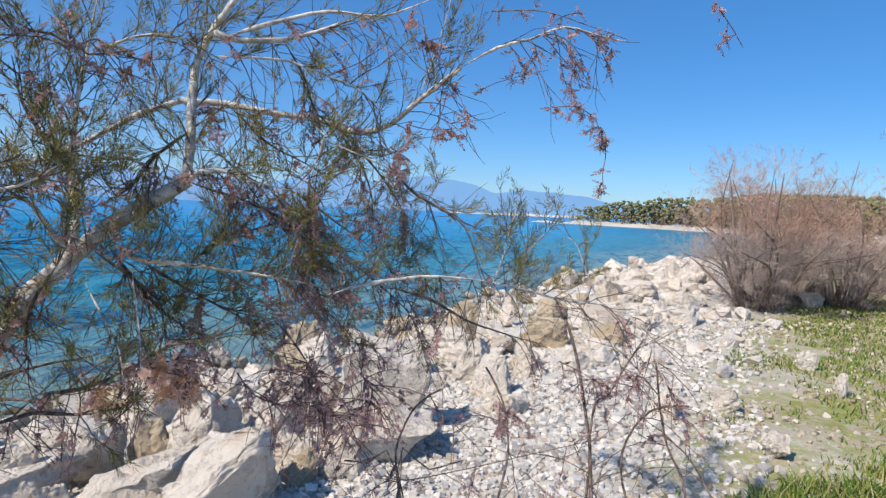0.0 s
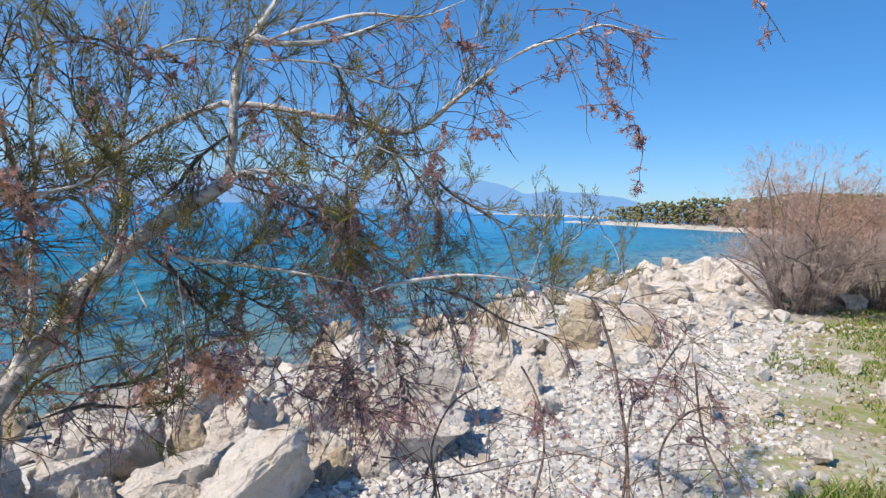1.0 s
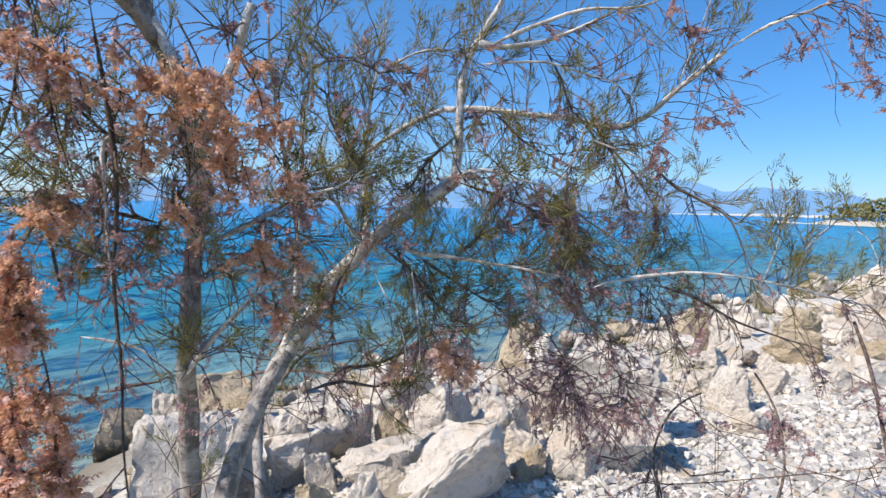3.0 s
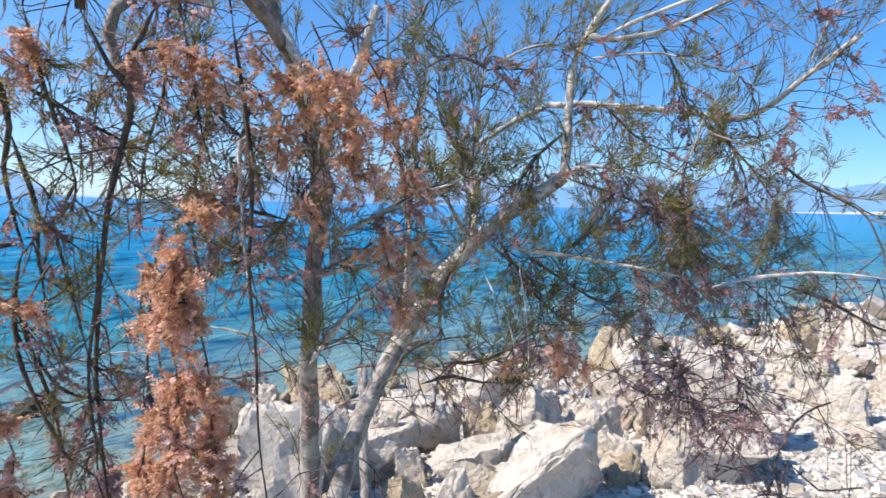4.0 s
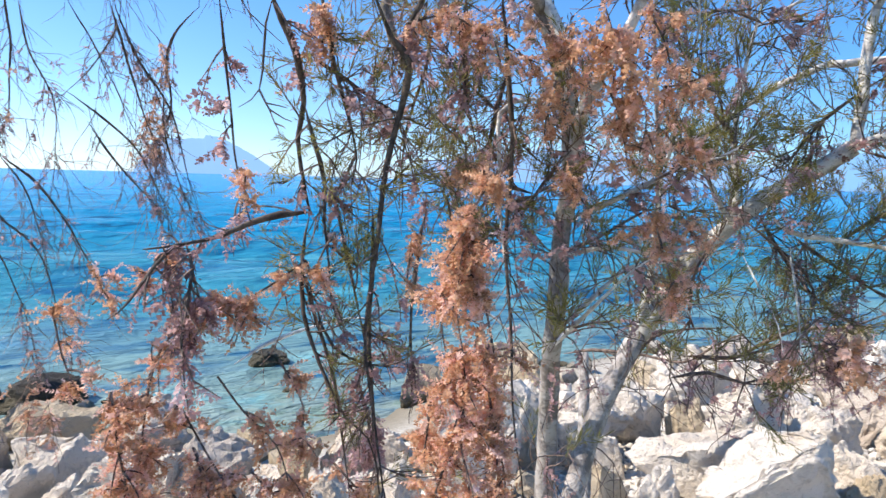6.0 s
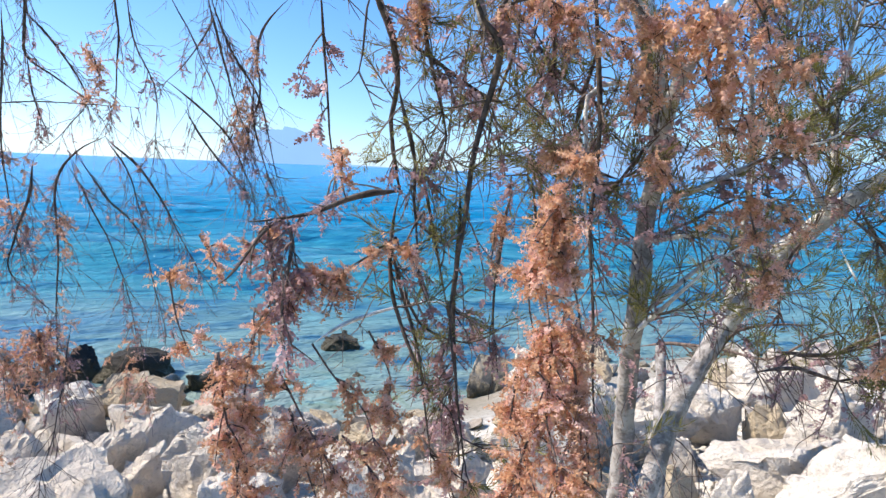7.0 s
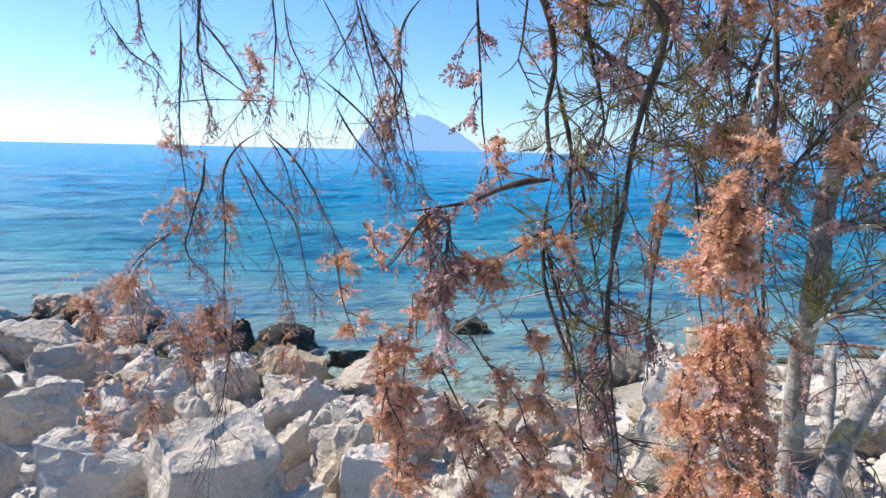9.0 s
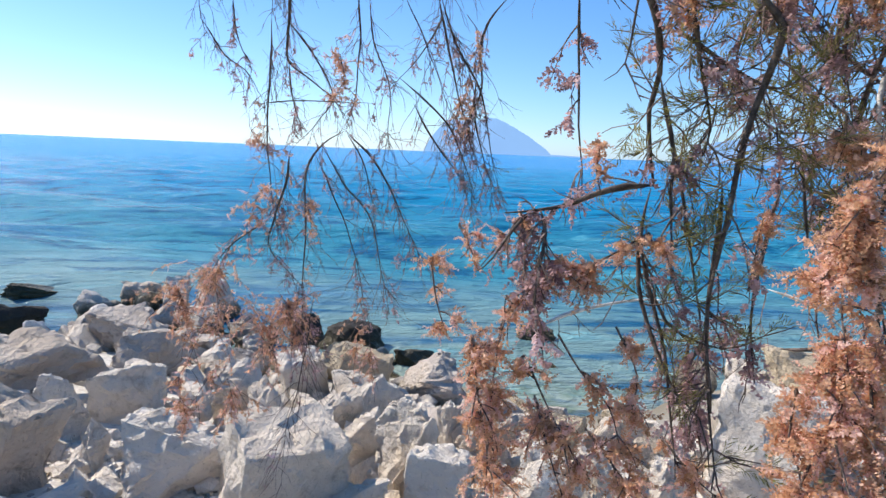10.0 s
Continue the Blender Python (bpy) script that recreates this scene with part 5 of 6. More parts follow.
branch(left, "weeping_branch", 0.0038, 0.0018, (-2.641, 0.465, 1.870), (-2.647, 0.568, 1.755), (-2.652, 0.639, 1.610), (-2.667, 0.582, 1.512), (-2.679, 0.502, 1.422), dry=2)
branch(left, "weeping_branch", 0.0038, 0.0018, (-2.664, 0.608, 1.434), (-2.644, 0.688, 1.296), (-2.613, 0.780, 1.173), (-2.579, 0.811, 1.009), (-2.528, 0.837, 0.826), dry=3)
branch(left, "weeping_branch", 0.0030, 0.0012, (-2.668, 0.579, 1.414), (-2.637, 0.646, 1.256), (-2.599, 0.695, 1.116), (-2.559, 0.724, 0.998), (-2.500, 0.736, 0.823), dry=3)
branch(left, "weeping_branch", 0.0030, 0.0012, (-2.648, 0.690, 1.496), (-2.619, 0.745, 1.398), (-2.586, 0.775, 1.238), (-2.550, 0.794, 1.118), dry=3)
branch(left, "weeping_branch", 0.0030, 0.0012, (-2.671, 0.422, 1.168), (-2.670, 0.348, 1.122), (-2.663, 0.275, 1.059), (-2.653, 0.229, 0.997), (-2.641, 0.201, 0.943), dry=6)
branch(left, "weeping_branch", 0.0030, 0.0012, (-2.759, 0.202, 1.851), (-2.775, 0.278, 1.745), (-2.779, 0.362, 1.678), (-2.784, 0.420, 1.567), dry=3)
branch(left, "weeping_branch", 0.0030, 0.0012, (-2.740, 0.305, 1.939), (-2.765, 0.324, 1.803), (-2.778, 0.371, 1.688), dry=3)
branch(left, "weeping_branch", 0.0030, 0.0012, (-2.479, 0.723, 1.941), (-2.502, 0.744, 1.807), (-2.507, 0.810, 1.648), (-2.515, 0.811, 1.536), (-2.519, 0.800, 1.381), dry=4)
branch(left, "weeping_branch", 0.0030, 0.0012, (-2.417, 0.970, 1.890), (-2.463, 0.906, 1.763), (-2.504, 0.819, 1.649), dry=2)
branch(left, "weeping_branch", 0.0022, 0.0012, (-2.586, 0.377, 1.567), (-2.573, 0.499, 1.588), (-2.555, 0.621, 1.588), (-2.519, 0.783, 1.588))
branch(left, "weeping_branch", 0.0022, 0.0012, (-2.513, 0.559, 0.939), (-2.478, 0.530, 0.793), (-2.422, 0.489, 0.621), (-2.371, 0.443, 0.494), (-2.287, 0.418, 0.329), dry=4)
branch(left, "weeping_branch", 0.0022, 0.0012, (-2.446, 0.825, 1.965), (-2.453, 0.943, 1.747), (-2.448, 1.003, 1.600), (-2.432, 1.060, 1.465), dry=3)
branch(shrub, "stem", 0.0050, 0.0030, (0.217, 1.495, -0.060), (0.177, 1.429, 0.418), (0.156, 1.393, 0.895), (0.159, 1.444, 0.976), (0.163, 1.487, 1.058), (0.155, 1.526, 1.136), (0.147, 1.557, 1.208), (0.126, 1.585, 1.272), dry=7)
branch(shrub, "stem", 0.0040, 0.0020, (0.219, 1.521, -0.060), (0.181, 1.487, 0.502), (0.161, 1.469, 1.065), (0.203, 1.497, 1.135), (0.240, 1.519, 1.198), (0.276, 1.534, 1.241), dry=7)
branch(shrub, "stem", 0.0040, 0.0020, (0.273, 1.495, -0.060), (0.301, 1.429, 0.420), (0.316, 1.394, 0.900), (0.331, 1.431, 0.988), (0.308, 1.466, 1.049), (0.299, 1.500, 1.137), (0.296, 1.518, 1.200), dry=6)
branch(shrub, "stem", 0.0040, 0.0020, (0.093, 1.488, -0.060), (-0.097, 1.413, 0.407), (-0.199, 1.373, 0.875), (-0.200, 1.436, 0.968), (-0.208, 1.471, 1.018), (-0.181, 1.509, 1.083), (-0.127, 1.534, 1.123), dry=6)
branch(shrub, "stem", 0.0030, 0.0015, (0.092, 1.509, -0.060), (-0.100, 1.459, 0.466), (-0.202, 1.432, 0.991), (-0.261, 1.460, 0.999), (-0.307, 1.480, 0.994), dry=4)
branch(shrub, "stem", 0.0030, 0.0015, (0.091, 1.510, -0.060), (-0.100, 1.462, 0.470), (-0.203, 1.436, 1.000), (-0.144, 1.460, 0.992), (-0.079, 1.487, 0.999), dry=4)
branch(shrub, "stem", 0.0040, 0.0020, (0.255, 1.500, -0.060), (0.261, 1.439, 0.410), (0.264, 1.406, 0.881), (0.234, 1.454, 0.952), (0.229, 1.488, 1.026), (0.283, 1.496, 1.104), (0.350, 1.474, 1.125), dry=6)
branch(shrub, "stem", 0.0030, 0.0015, (0.302, 1.485, -0.060), (0.364, 1.406, 0.430), (0.398, 1.363, 0.919), (0.373, 1.407, 0.980), (0.336, 1.452, 1.044), (0.300, 1.476, 1.067), dry=6)
branch(shrub, "stem", 0.0040, 0.0020, (0.148, 1.490, -0.060), (0.026, 1.417, 0.419), (-0.040, 1.378, 0.897), (-0.018, 1.422, 0.960), (0.004, 1.462, 1.029), (-0.005, 1.504, 1.102), (-0.038, 1.540, 1.170), dry=5)
branch(tree, "side_branch", 0.0040, 0.0020, (-0.695, 1.356, 1.401), (-0.661, 1.384, 1.334), (-0.615, 1.413, 1.272), (-0.556, 1.444, 1.227), green=16, dry=3)
branch(tree, "side_branch", 0.0040, 0.0020, (-0.648, 1.376, 1.371), (-0.587, 1.415, 1.323), (-0.508, 1.451, 1.270), (-0.461, 1.472, 1.225), green=16, dry=3)
branch(tree, "side_branch", 0.0040, 0.0020, (-0.601, 1.450, 1.359), (-0.545, 1.492, 1.411), (-0.482, 1.529, 1.434), (-0.413, 1.562, 1.459), green=12, dry=4)
branch(tree, "side_branch", 0.0040, 0.0020, (-0.730, 1.277, 1.369), (-0.750, 1.255, 1.311), (-0.757, 1.241, 1.263), (-0.739, 1.239, 1.213), green=14, dry=2)
branch(tree, "side_branch", 0.0040, 0.0020, (-0.715, 1.291, 1.517), (-0.744, 1.270, 1.564), (-0.765, 1.252, 1.610), (-0.771, 1.237, 1.671), green=12, dry=4)
branch(tree, "side_branch", 0.0040, 0.0020, (-0.579, 1.404, 1.598), (-0.622, 1.373, 1.555), (-0.653, 1.343, 1.496), (-0.681, 1.310, 1.466), green=10, dry=5)
branch(tree, "side_branch", 0.0030, 0.0020, (-0.526, 1.416, 1.647), (-0.467, 1.459, 1.590), (-0.402, 1.494, 1.556), (-0.342, 1.523, 1.517), green=10, dry=3)
branch(tree, "side_branch", 0.0030, 0.0020, (-0.344, 1.514, 1.628), (-0.300, 1.526, 1.563), (-0.276, 1.531, 1.488), (-0.284, 1.529, 1.410), green=8, dry=6)
branch(tree, "side_branch", 0.0030, 0.0020, (-0.444, 1.466, 1.775), (-0.406, 1.489, 1.711), (-0.386, 1.504, 1.652), (-0.323, 1.518, 1.615), green=6, dry=5)
branch(tree, "side_branch", 0.0030, 0.0020, (-0.691, 1.281, 1.690), (-0.728, 1.255, 1.710), (-0.763, 1.235, 1.702), (-0.798, 1.218, 1.672), green=10, dry=4)
branch(tree, "side_branch", 0.0030, 0.0020, (-0.578, 1.366, 1.512), (-0.492, 1.401, 1.481), (-0.406, 1.427, 1.436), (-0.338, 1.443, 1.365), green=8, dry=5)
branch(tree, "side_branch", 0.0030, 0.0020, (-0.709, 1.325, 1.397), (-0.646, 1.359, 1.338), (-0.610, 1.381, 1.289), (-0.617, 1.383, 1.216), green=10, dry=3)
branch(tree, "side_branch", 0.0030, 0.0020, (-0.817, 0.982, 1.357), (-0.789, 1.024, 1.380), (-0.750, 1.069, 1.413), (-0.707, 1.110, 1.422), green=2, dry=1)
branch(tree, "side_branch", 0.0030, 0.0020, (-0.828, 0.980, 1.490), (-0.868, 0.970, 1.426), (-0.901, 0.960, 1.377), (-0.934, 0.949, 1.351), green=8, dry=3)
branch(tree, "side_branch", 0.0040, 0.0020, (-0.907, 0.862, 1.653), (-0.918, 0.876, 1.573), (-0.934, 0.873, 1.511), (-0.948, 0.866, 1.430), green=8, dry=4)
branch(tree, "side_branch", 0.0040, 0.0020, (-0.882, 0.921, 1.596), (-0.906, 0.917, 1.525), (-0.915, 0.917, 1.447), (-0.901, 0.923, 1.367), green=8, dry=5)
branch(tree, "side_branch", 0.0030, 0.0020, (-0.928, 0.819, 1.652), (-0.940, 0.829, 1.584), (-0.971, 0.817, 1.496), (-0.974, 0.816, 1.407), green=8, dry=4)
branch(tree, "side_branch", 0.0040, 0.0020, (-0.869, 0.970, 1.430), (-0.907, 0.946, 1.441), (-0.950, 0.915, 1.449), (-0.983, 0.889, 1.430), green=8, dry=4)
branch(tree, "side_branch", 0.0030, 0.0020, (-0.886, 0.956, 1.513), (-0.923, 0.927, 1.546), (-0.955, 0.893, 1.593), (-0.975, 0.861, 1.651), green=10, dry=4)
branch(tree, "weeping_branch", 0.0030, 0.0018, (-0.958, 0.654, 1.361), (-0.926, 0.666, 1.264), (-0.894, 0.665, 1.184), (-0.860, 0.651, 1.107), green=5, dry=2)
branch(tree, "weeping_branch", 0.0030, 0.0018, (-0.876, 0.770, 1.413), (-0.880, 0.756, 1.327), (-0.869, 0.745, 1.249), (-0.855, 0.740, 1.205), green=2, dry=3)
branch(tree, "weeping_branch", 0.0035, 0.0020, (-0.892, 0.702, 1.416), (-0.886, 0.697, 1.328), (-0.868, 0.683, 1.230), (-0.822, 0.661, 1.114), green=6, dry=3)
branch(tree, "weeping_branch", 0.0025, 0.0015, (-0.941, 0.680, 1.450), (-0.925, 0.692, 1.365), (-0.900, 0.699, 1.282), (-0.883, 0.695, 1.224), green=5, dry=2)
branch(tree, "weeping_branch", 0.0025, 0.0015, (-0.942, 0.663, 1.312), (-0.918, 0.673, 1.259), (-0.890, 0.695, 1.241), (-0.861, 0.721, 1.239), green=3, dry=2)
branch(tree, "side_branch", 0.0035, 0.0018, (-0.505, 1.687, 1.530), (-0.375, 1.704, 1.446), (-0.263, 1.704, 1.367), (-0.185, 1.688, 1.247), green=10, dry=10)
branch(tree, "side_branch", 0.0035, 0.0018, (-0.434, 1.738, 1.394), (-0.304, 1.741, 1.326), (-0.203, 1.729, 1.239), (-0.159, 1.710, 1.153), green=10, dry=10)
branch(tree, "side_branch", 0.0035, 0.0018, (-0.386, 1.708, 1.663), (-0.283, 1.724, 1.555), (-0.215, 1.725, 1.450), (-0.190, 1.721, 1.358), green=10, dry=10)
branch(tree, "side_branch", 0.0035, 0.0018, (-0.530, 1.661, 1.355), (-0.421, 1.668, 1.275), (-0.328, 1.663, 1.201), (-0.282, 1.650, 1.138), green=10, dry=10)
# limbs overhead that carry the hanging stems
branch(tree, "weeping_branch", 0.0072, 0.0048, (-0.780, 0.550, 2.000), (-0.821, 0.608, 1.885), (-0.854, 0.655, 1.792), (-0.867, 0.673, 1.637))
branch(tree, "weeping_branch", 0.0060, 0.0040, (-0.780, 0.550, 2.000), (-0.806, 0.636, 1.893), (-0.828, 0.706, 1.806), (-0.836, 0.733, 1.654))
branch(tree, "weeping_branch", 0.0072, 0.0048, (-0.780, 0.550, 2.000), (-0.843, 0.568, 1.881), (-0.894, 0.583, 1.783), (-0.914, 0.589, 1.627))
branch(tree, "weeping_branch", 0.0048, 0.0032, (-0.780, 0.550, 2.000), (-0.838, 0.593, 1.884), (-0.886, 0.628, 1.789), (-0.904, 0.641, 1.635))
branch(tree, "weeping_branch", 0.0036, 0.0024, (-0.780, 0.550, 2.000), (-0.806, 0.651, 1.892), (-0.827, 0.733, 1.803), (-0.835, 0.765, 1.651))
branch(tree, "weeping_branch", 0.0033, 0.0022, (-1.020, 0.660, 2.050), (-1.021, 0.630, 1.914), (-1.023, 0.605, 1.803), (-1.023, 0.595, 1.642))
branch(left, "weeping_branch", 0.0067, 0.0045, (-2.200, 1.150, 2.700), (-2.297, 1.052, 2.515), (-2.376, 0.971, 2.364), (-2.408, 0.940, 1.952))
branch(tree, "weeping_branch", 0.0024, 0.0016, (-0.780, 0.550, 2.000), (-0.823, 0.560, 1.869), (-0.859, 0.568, 1.761), (-0.873, 0.571, 1.601))
branch(left, "weeping_branch", 0.0067, 0.0045, (-2.200, 1.150, 2.700), (-2.300, 1.059, 2.514), (-2.382, 0.984, 2.361), (-2.415, 0.954, 1.948))
branch(left, "weeping_branch", 0.0067, 0.0045, (-2.200, 1.150, 2.700), (-2.255, 1.160, 2.521), (-2.301, 1.169, 2.374), (-2.319, 1.172, 1.964))
branch(tree, "weeping_branch", 0.0060, 0.0040, (-0.780, 0.550, 2.000), (-0.800, 0.678, 1.901), (-0.817, 0.783, 1.820), (-0.823, 0.824, 1.671))
branch(left, "weeping_branch", 0.0123, 0.0082, (-2.600, 0.620, 2.750), (-2.608, 0.556, 2.551), (-2.615, 0.504, 2.389), (-2.617, 0.484, 1.972))
branch(left, "weeping_branch", 0.0090, 0.0060, (-2.600, 0.620, 2.750), (-2.610, 0.665, 2.568), (-2.619, 0.701, 2.418), (-2.622, 0.716, 2.007))
branch(left, "weeping_branch", 0.0057, 0.0038, (-2.600, 0.620, 2.750), (-2.621, 0.530, 2.502), (-2.639, 0.456, 2.299), (-2.646, 0.428, 1.866))
branch(left, "weeping_branch", 0.0057, 0.0038, (-2.600, 0.620, 2.750), (-2.619, 0.548, 2.504), (-2.635, 0.488, 2.302), (-2.641, 0.465, 1.870))
branch(left, "weeping_branch", 0.0045, 0.0030, (-2.750, 0.020, 2.720), (-2.754, 0.105, 2.479), (-2.757, 0.175, 2.281), (-2.759, 0.202, 1.851))
branch(left, "weeping_branch", 0.0045, 0.0030, (-2.750, 0.020, 2.720), (-2.746, 0.153, 2.520), (-2.742, 0.262, 2.357), (-2.740, 0.305, 1.939))
branch(left, "weeping_branch", 0.0045, 0.0030, (-2.600, 0.620, 2.750), (-2.543, 0.668, 2.537), (-2.497, 0.708, 2.362), (-2.479, 0.723, 1.941))
branch(left, "weeping_branch", 0.0045, 0.0030, (-2.200, 1.150, 2.700), (-2.301, 1.066, 2.486), (-2.384, 0.997, 2.311), (-2.417, 0.970, 1.890))
branch(left, "weeping_branch", 0.0033, 0.0022, (-2.600, 0.620, 2.750), (-2.528, 0.716, 2.548), (-2.469, 0.795, 2.383), (-2.446, 0.825, 1.965))
plume(tree, 0.019, 144, (-0.859, 0.717, 1.605), (-0.827, 0.749, 1.614), (-0.797, 0.785, 1.590), (-0.762, 0.819, 1.569))
plume(tree, 0.026, 172, (-0.713, 0.829, 1.651), (-0.703, 0.848, 1.615), (-0.696, 0.862, 1.576), (-0.683, 0.877, 1.535))
plume(tree, 0.024, 101, (-0.687, 0.871, 1.559), (-0.673, 0.885, 1.518), (-0.679, 0.885, 1.475))
plume(tree, 0.013, 50, (-0.674, 0.927, 1.541), (-0.651, 0.942, 1.497), (-0.627, 0.954, 1.471))
plume(tree, 0.015, 62, (-0.815, 0.762, 1.464), (-0.793, 0.782, 1.453), (-0.827, 0.749, 1.476))
plume(tree, 0.016, 36, (-0.765, 0.880, 1.455), (-0.748, 0.891, 1.429), (-0.739, 0.896, 1.410))
plume(tree, 0.015, 51, (-0.765, 0.801, 1.624), (-0.750, 0.821, 1.597), (-0.743, 0.833, 1.569))
plume(tree, 0.016, 64, (-0.676, 0.885, 1.620), (-0.663, 0.901, 1.586), (-0.659, 0.912, 1.538))
plume(tree, 0.013, 59, (-0.669, 0.906, 1.415), (-0.654, 0.910, 1.370), (-0.636, 0.910, 1.314))
plume(tree, 0.011, 19, (-0.648, 0.936, 1.411), (-0.636, 0.940, 1.389), (-0.629, 0.941, 1.372))
plume(tree, 0.018, 47, (-0.748, 0.829, 1.552), (-0.757, 0.829, 1.525), (-0.761, 0.830, 1.496))
plume(tree, 0.019, 95, (-0.726, 0.862, 1.572), (-0.706, 0.881, 1.528), (-0.693, 0.894, 1.460))
plume(tree, 0.017, 34, (-0.662, 0.899, 1.548), (-0.644, 0.905, 1.550), (-0.628, 0.911, 1.557))
plume(tree, 0.010, 42, (-0.715, 0.906, 1.399), (-0.666, 0.928, 1.401), (-0.631, 0.941, 1.389))
plume(tree, 0.012, 45, (-0.691, 0.662, 1.452), (-0.702, 0.654, 1.428), (-0.709, 0.648, 1.405))
plume(tree, 0.017, 141, (-0.706, 0.651, 1.410), (-0.709, 0.645, 1.372), (-0.706, 0.640, 1.334), (-0.695, 0.638, 1.298))
plume(tree, 0.013, 59, (-0.730, 0.652, 1.369), (-0.730, 0.645, 1.329), (-0.722, 0.644, 1.301))
plume(tree, 0.017, 188, (-0.701, 0.637, 1.307), (-0.690, 0.632, 1.272), (-0.683, 0.622, 1.237), (-0.666, 0.619, 1.207), (-0.657, 0.606, 1.177))
plume(tree, 0.014, 133, (-0.698, 0.670, 1.283), (-0.683, 0.664, 1.239), (-0.666, 0.659, 1.206), (-0.656, 0.647, 1.174))
plume(tree, 0.014, 101, (-0.708, 0.647, 1.381), (-0.694, 0.654, 1.355), (-0.682, 0.655, 1.319), (-0.674, 0.652, 1.293))
plume(tree, 0.012, 63, (-0.723, 0.628, 1.263), (-0.715, 0.617, 1.227), (-0.695, 0.616, 1.195))
plume(tree, 0.009, 33, (-0.972, 0.531, 1.373), (-0.982, 0.501, 1.346), (-0.988, 0.473, 1.311))
plume(tree, 0.017, 79, (-0.911, 0.631, 1.360), (-0.926, 0.605, 1.338), (-0.938, 0.578, 1.316), (-0.921, 0.597, 1.290))
plume(tree, 0.013, 39, (-0.955, 0.553, 1.330), (-0.940, 0.573, 1.307), (-0.940, 0.560, 1.277))
plume(tree, 0.017, 180, (-0.963, 0.531, 1.311), (-0.967, 0.502, 1.271), (-0.959, 0.487, 1.226), (-0.943, 0.475, 1.173), (-0.912, 0.469, 1.110))
plume(tree, 0.022, 129, (-0.938, 0.547, 1.248), (-0.917, 0.563, 1.214), (-0.890, 0.583, 1.182), (-0.869, 0.585, 1.146))
plume(tree, 0.016, 101, (-0.947, 0.513, 1.225), (-0.909, 0.534, 1.161), (-0.872, 0.554, 1.116))
plume(tree, 0.016, 55, (-0.880, 0.645, 1.147), (-0.848, 0.661, 1.117), (-0.820, 0.678, 1.099))
plume(tree, 0.009, 16, (-1.002, 0.454, 1.359), (-0.995, 0.464, 1.334), (-0.996, 0.455, 1.322))
plume(tree, 0.010, 37, (-1.005, 0.425, 1.322), (-0.995, 0.429, 1.278), (-0.983, 0.437, 1.244))
plume(tree, 0.011, 28, (-0.896, 0.656, 1.389), (-0.904, 0.641, 1.358), (-0.899, 0.642, 1.334))
plume(tree, 0.010, 34, (-0.871, 0.743, 1.385), (-0.871, 0.738, 1.347), (-0.869, 0.731, 1.302))
plume(tree, 0.008, 20, (-0.929, 0.574, 1.450), (-0.930, 0.573, 1.421), (-0.926, 0.578, 1.398))
plume(tree, 0.018, 141, (-0.956, 0.456, 1.249), (-0.937, 0.455, 1.197), (-0.911, 0.457, 1.143), (-0.894, 0.448, 1.108))
plume(tree, 0.017, 94, (-0.930, 0.518, 1.187), (-0.899, 0.523, 1.131), (-0.869, 0.528, 1.089))
plume(tree, 0.016, 75, (-0.894, 0.559, 1.161), (-0.853, 0.583, 1.117), (-0.831, 0.587, 1.090))
plume(tree, 0.013, 59, (-0.911, 0.599, 1.261), (-0.886, 0.611, 1.216), (-0.875, 0.598, 1.172))
plume(tree, 0.013, 59, (-0.666, 0.619, 1.207), (-0.641, 0.631, 1.196), (-0.622, 0.635, 1.183))
plume(tree, 0.013, 66, (-0.695, 0.619, 1.224), (-0.693, 0.601, 1.190), (-0.686, 0.587, 1.164))
plume(tree, 0.013, 43, (-0.896, 0.630, 1.611), (-0.892, 0.644, 1.593), (-0.905, 0.634, 1.567))
plume(tree, 0.067, 436, (-0.454, 1.482, 1.266), (-0.399, 1.482, 1.204), (-0.364, 1.472, 1.143), (-0.347, 1.449, 1.065), material=M_RED)
plume(tree, 0.061, 276, (-0.304, 1.492, 1.184), (-0.257, 1.479, 1.123), (-0.297, 1.462, 1.084), (-0.313, 1.439, 1.027), material=M_RED)
plume(tree, 0.051, 114, (-0.476, 1.353, 1.192), (-0.446, 1.351, 1.156), (-0.400, 1.356, 1.136), material=M_RED)
plume(tree, 0.046, 57, (-0.440, 1.402, 1.498), (-0.403, 1.411, 1.471), (-0.344, 1.421, 1.423), (-0.285, 1.429, 1.446), material=M_RED)
plume(tree, 0.041, 92, (-0.576, 1.322, 1.206), (-0.562, 1.332, 1.223), material=M_RED)
plume(tree, 0.014, 26, (-0.085, 1.561, 1.710), (-0.053, 1.554, 1.732), (0.021, 1.540, 1.754), (0.053, 1.533, 1.760), material=M_RED)
plume(tree, 0.016, 60, (0.070, 1.544, 1.692), (0.113, 1.535, 1.693), (0.152, 1.529, 1.667), (0.163, 1.533, 1.618), material=M_RED)
plume(tree, 0.015, 60, (0.160, 1.528, 1.656), (0.175, 1.531, 1.608), (0.172, 1.535, 1.564), (0.179, 1.535, 1.525), material=M_RED)
plume(tree, 0.012, 30, (0.104, 1.519, 1.775), (0.098, 1.530, 1.735), (0.113, 1.535, 1.693), material=M_RED)
plume(tree, 0.018, 45, (-0.066, 1.492, 1.853), (0.028, 1.489, 1.857), (0.114, 1.489, 1.836), (0.189, 1.485, 1.813), material=M_RED)
plume(tree, 0.016, 20, (0.307, 1.393, 1.856), (0.346, 1.405, 1.819), (0.374, 1.417, 1.790), material=M_RED)
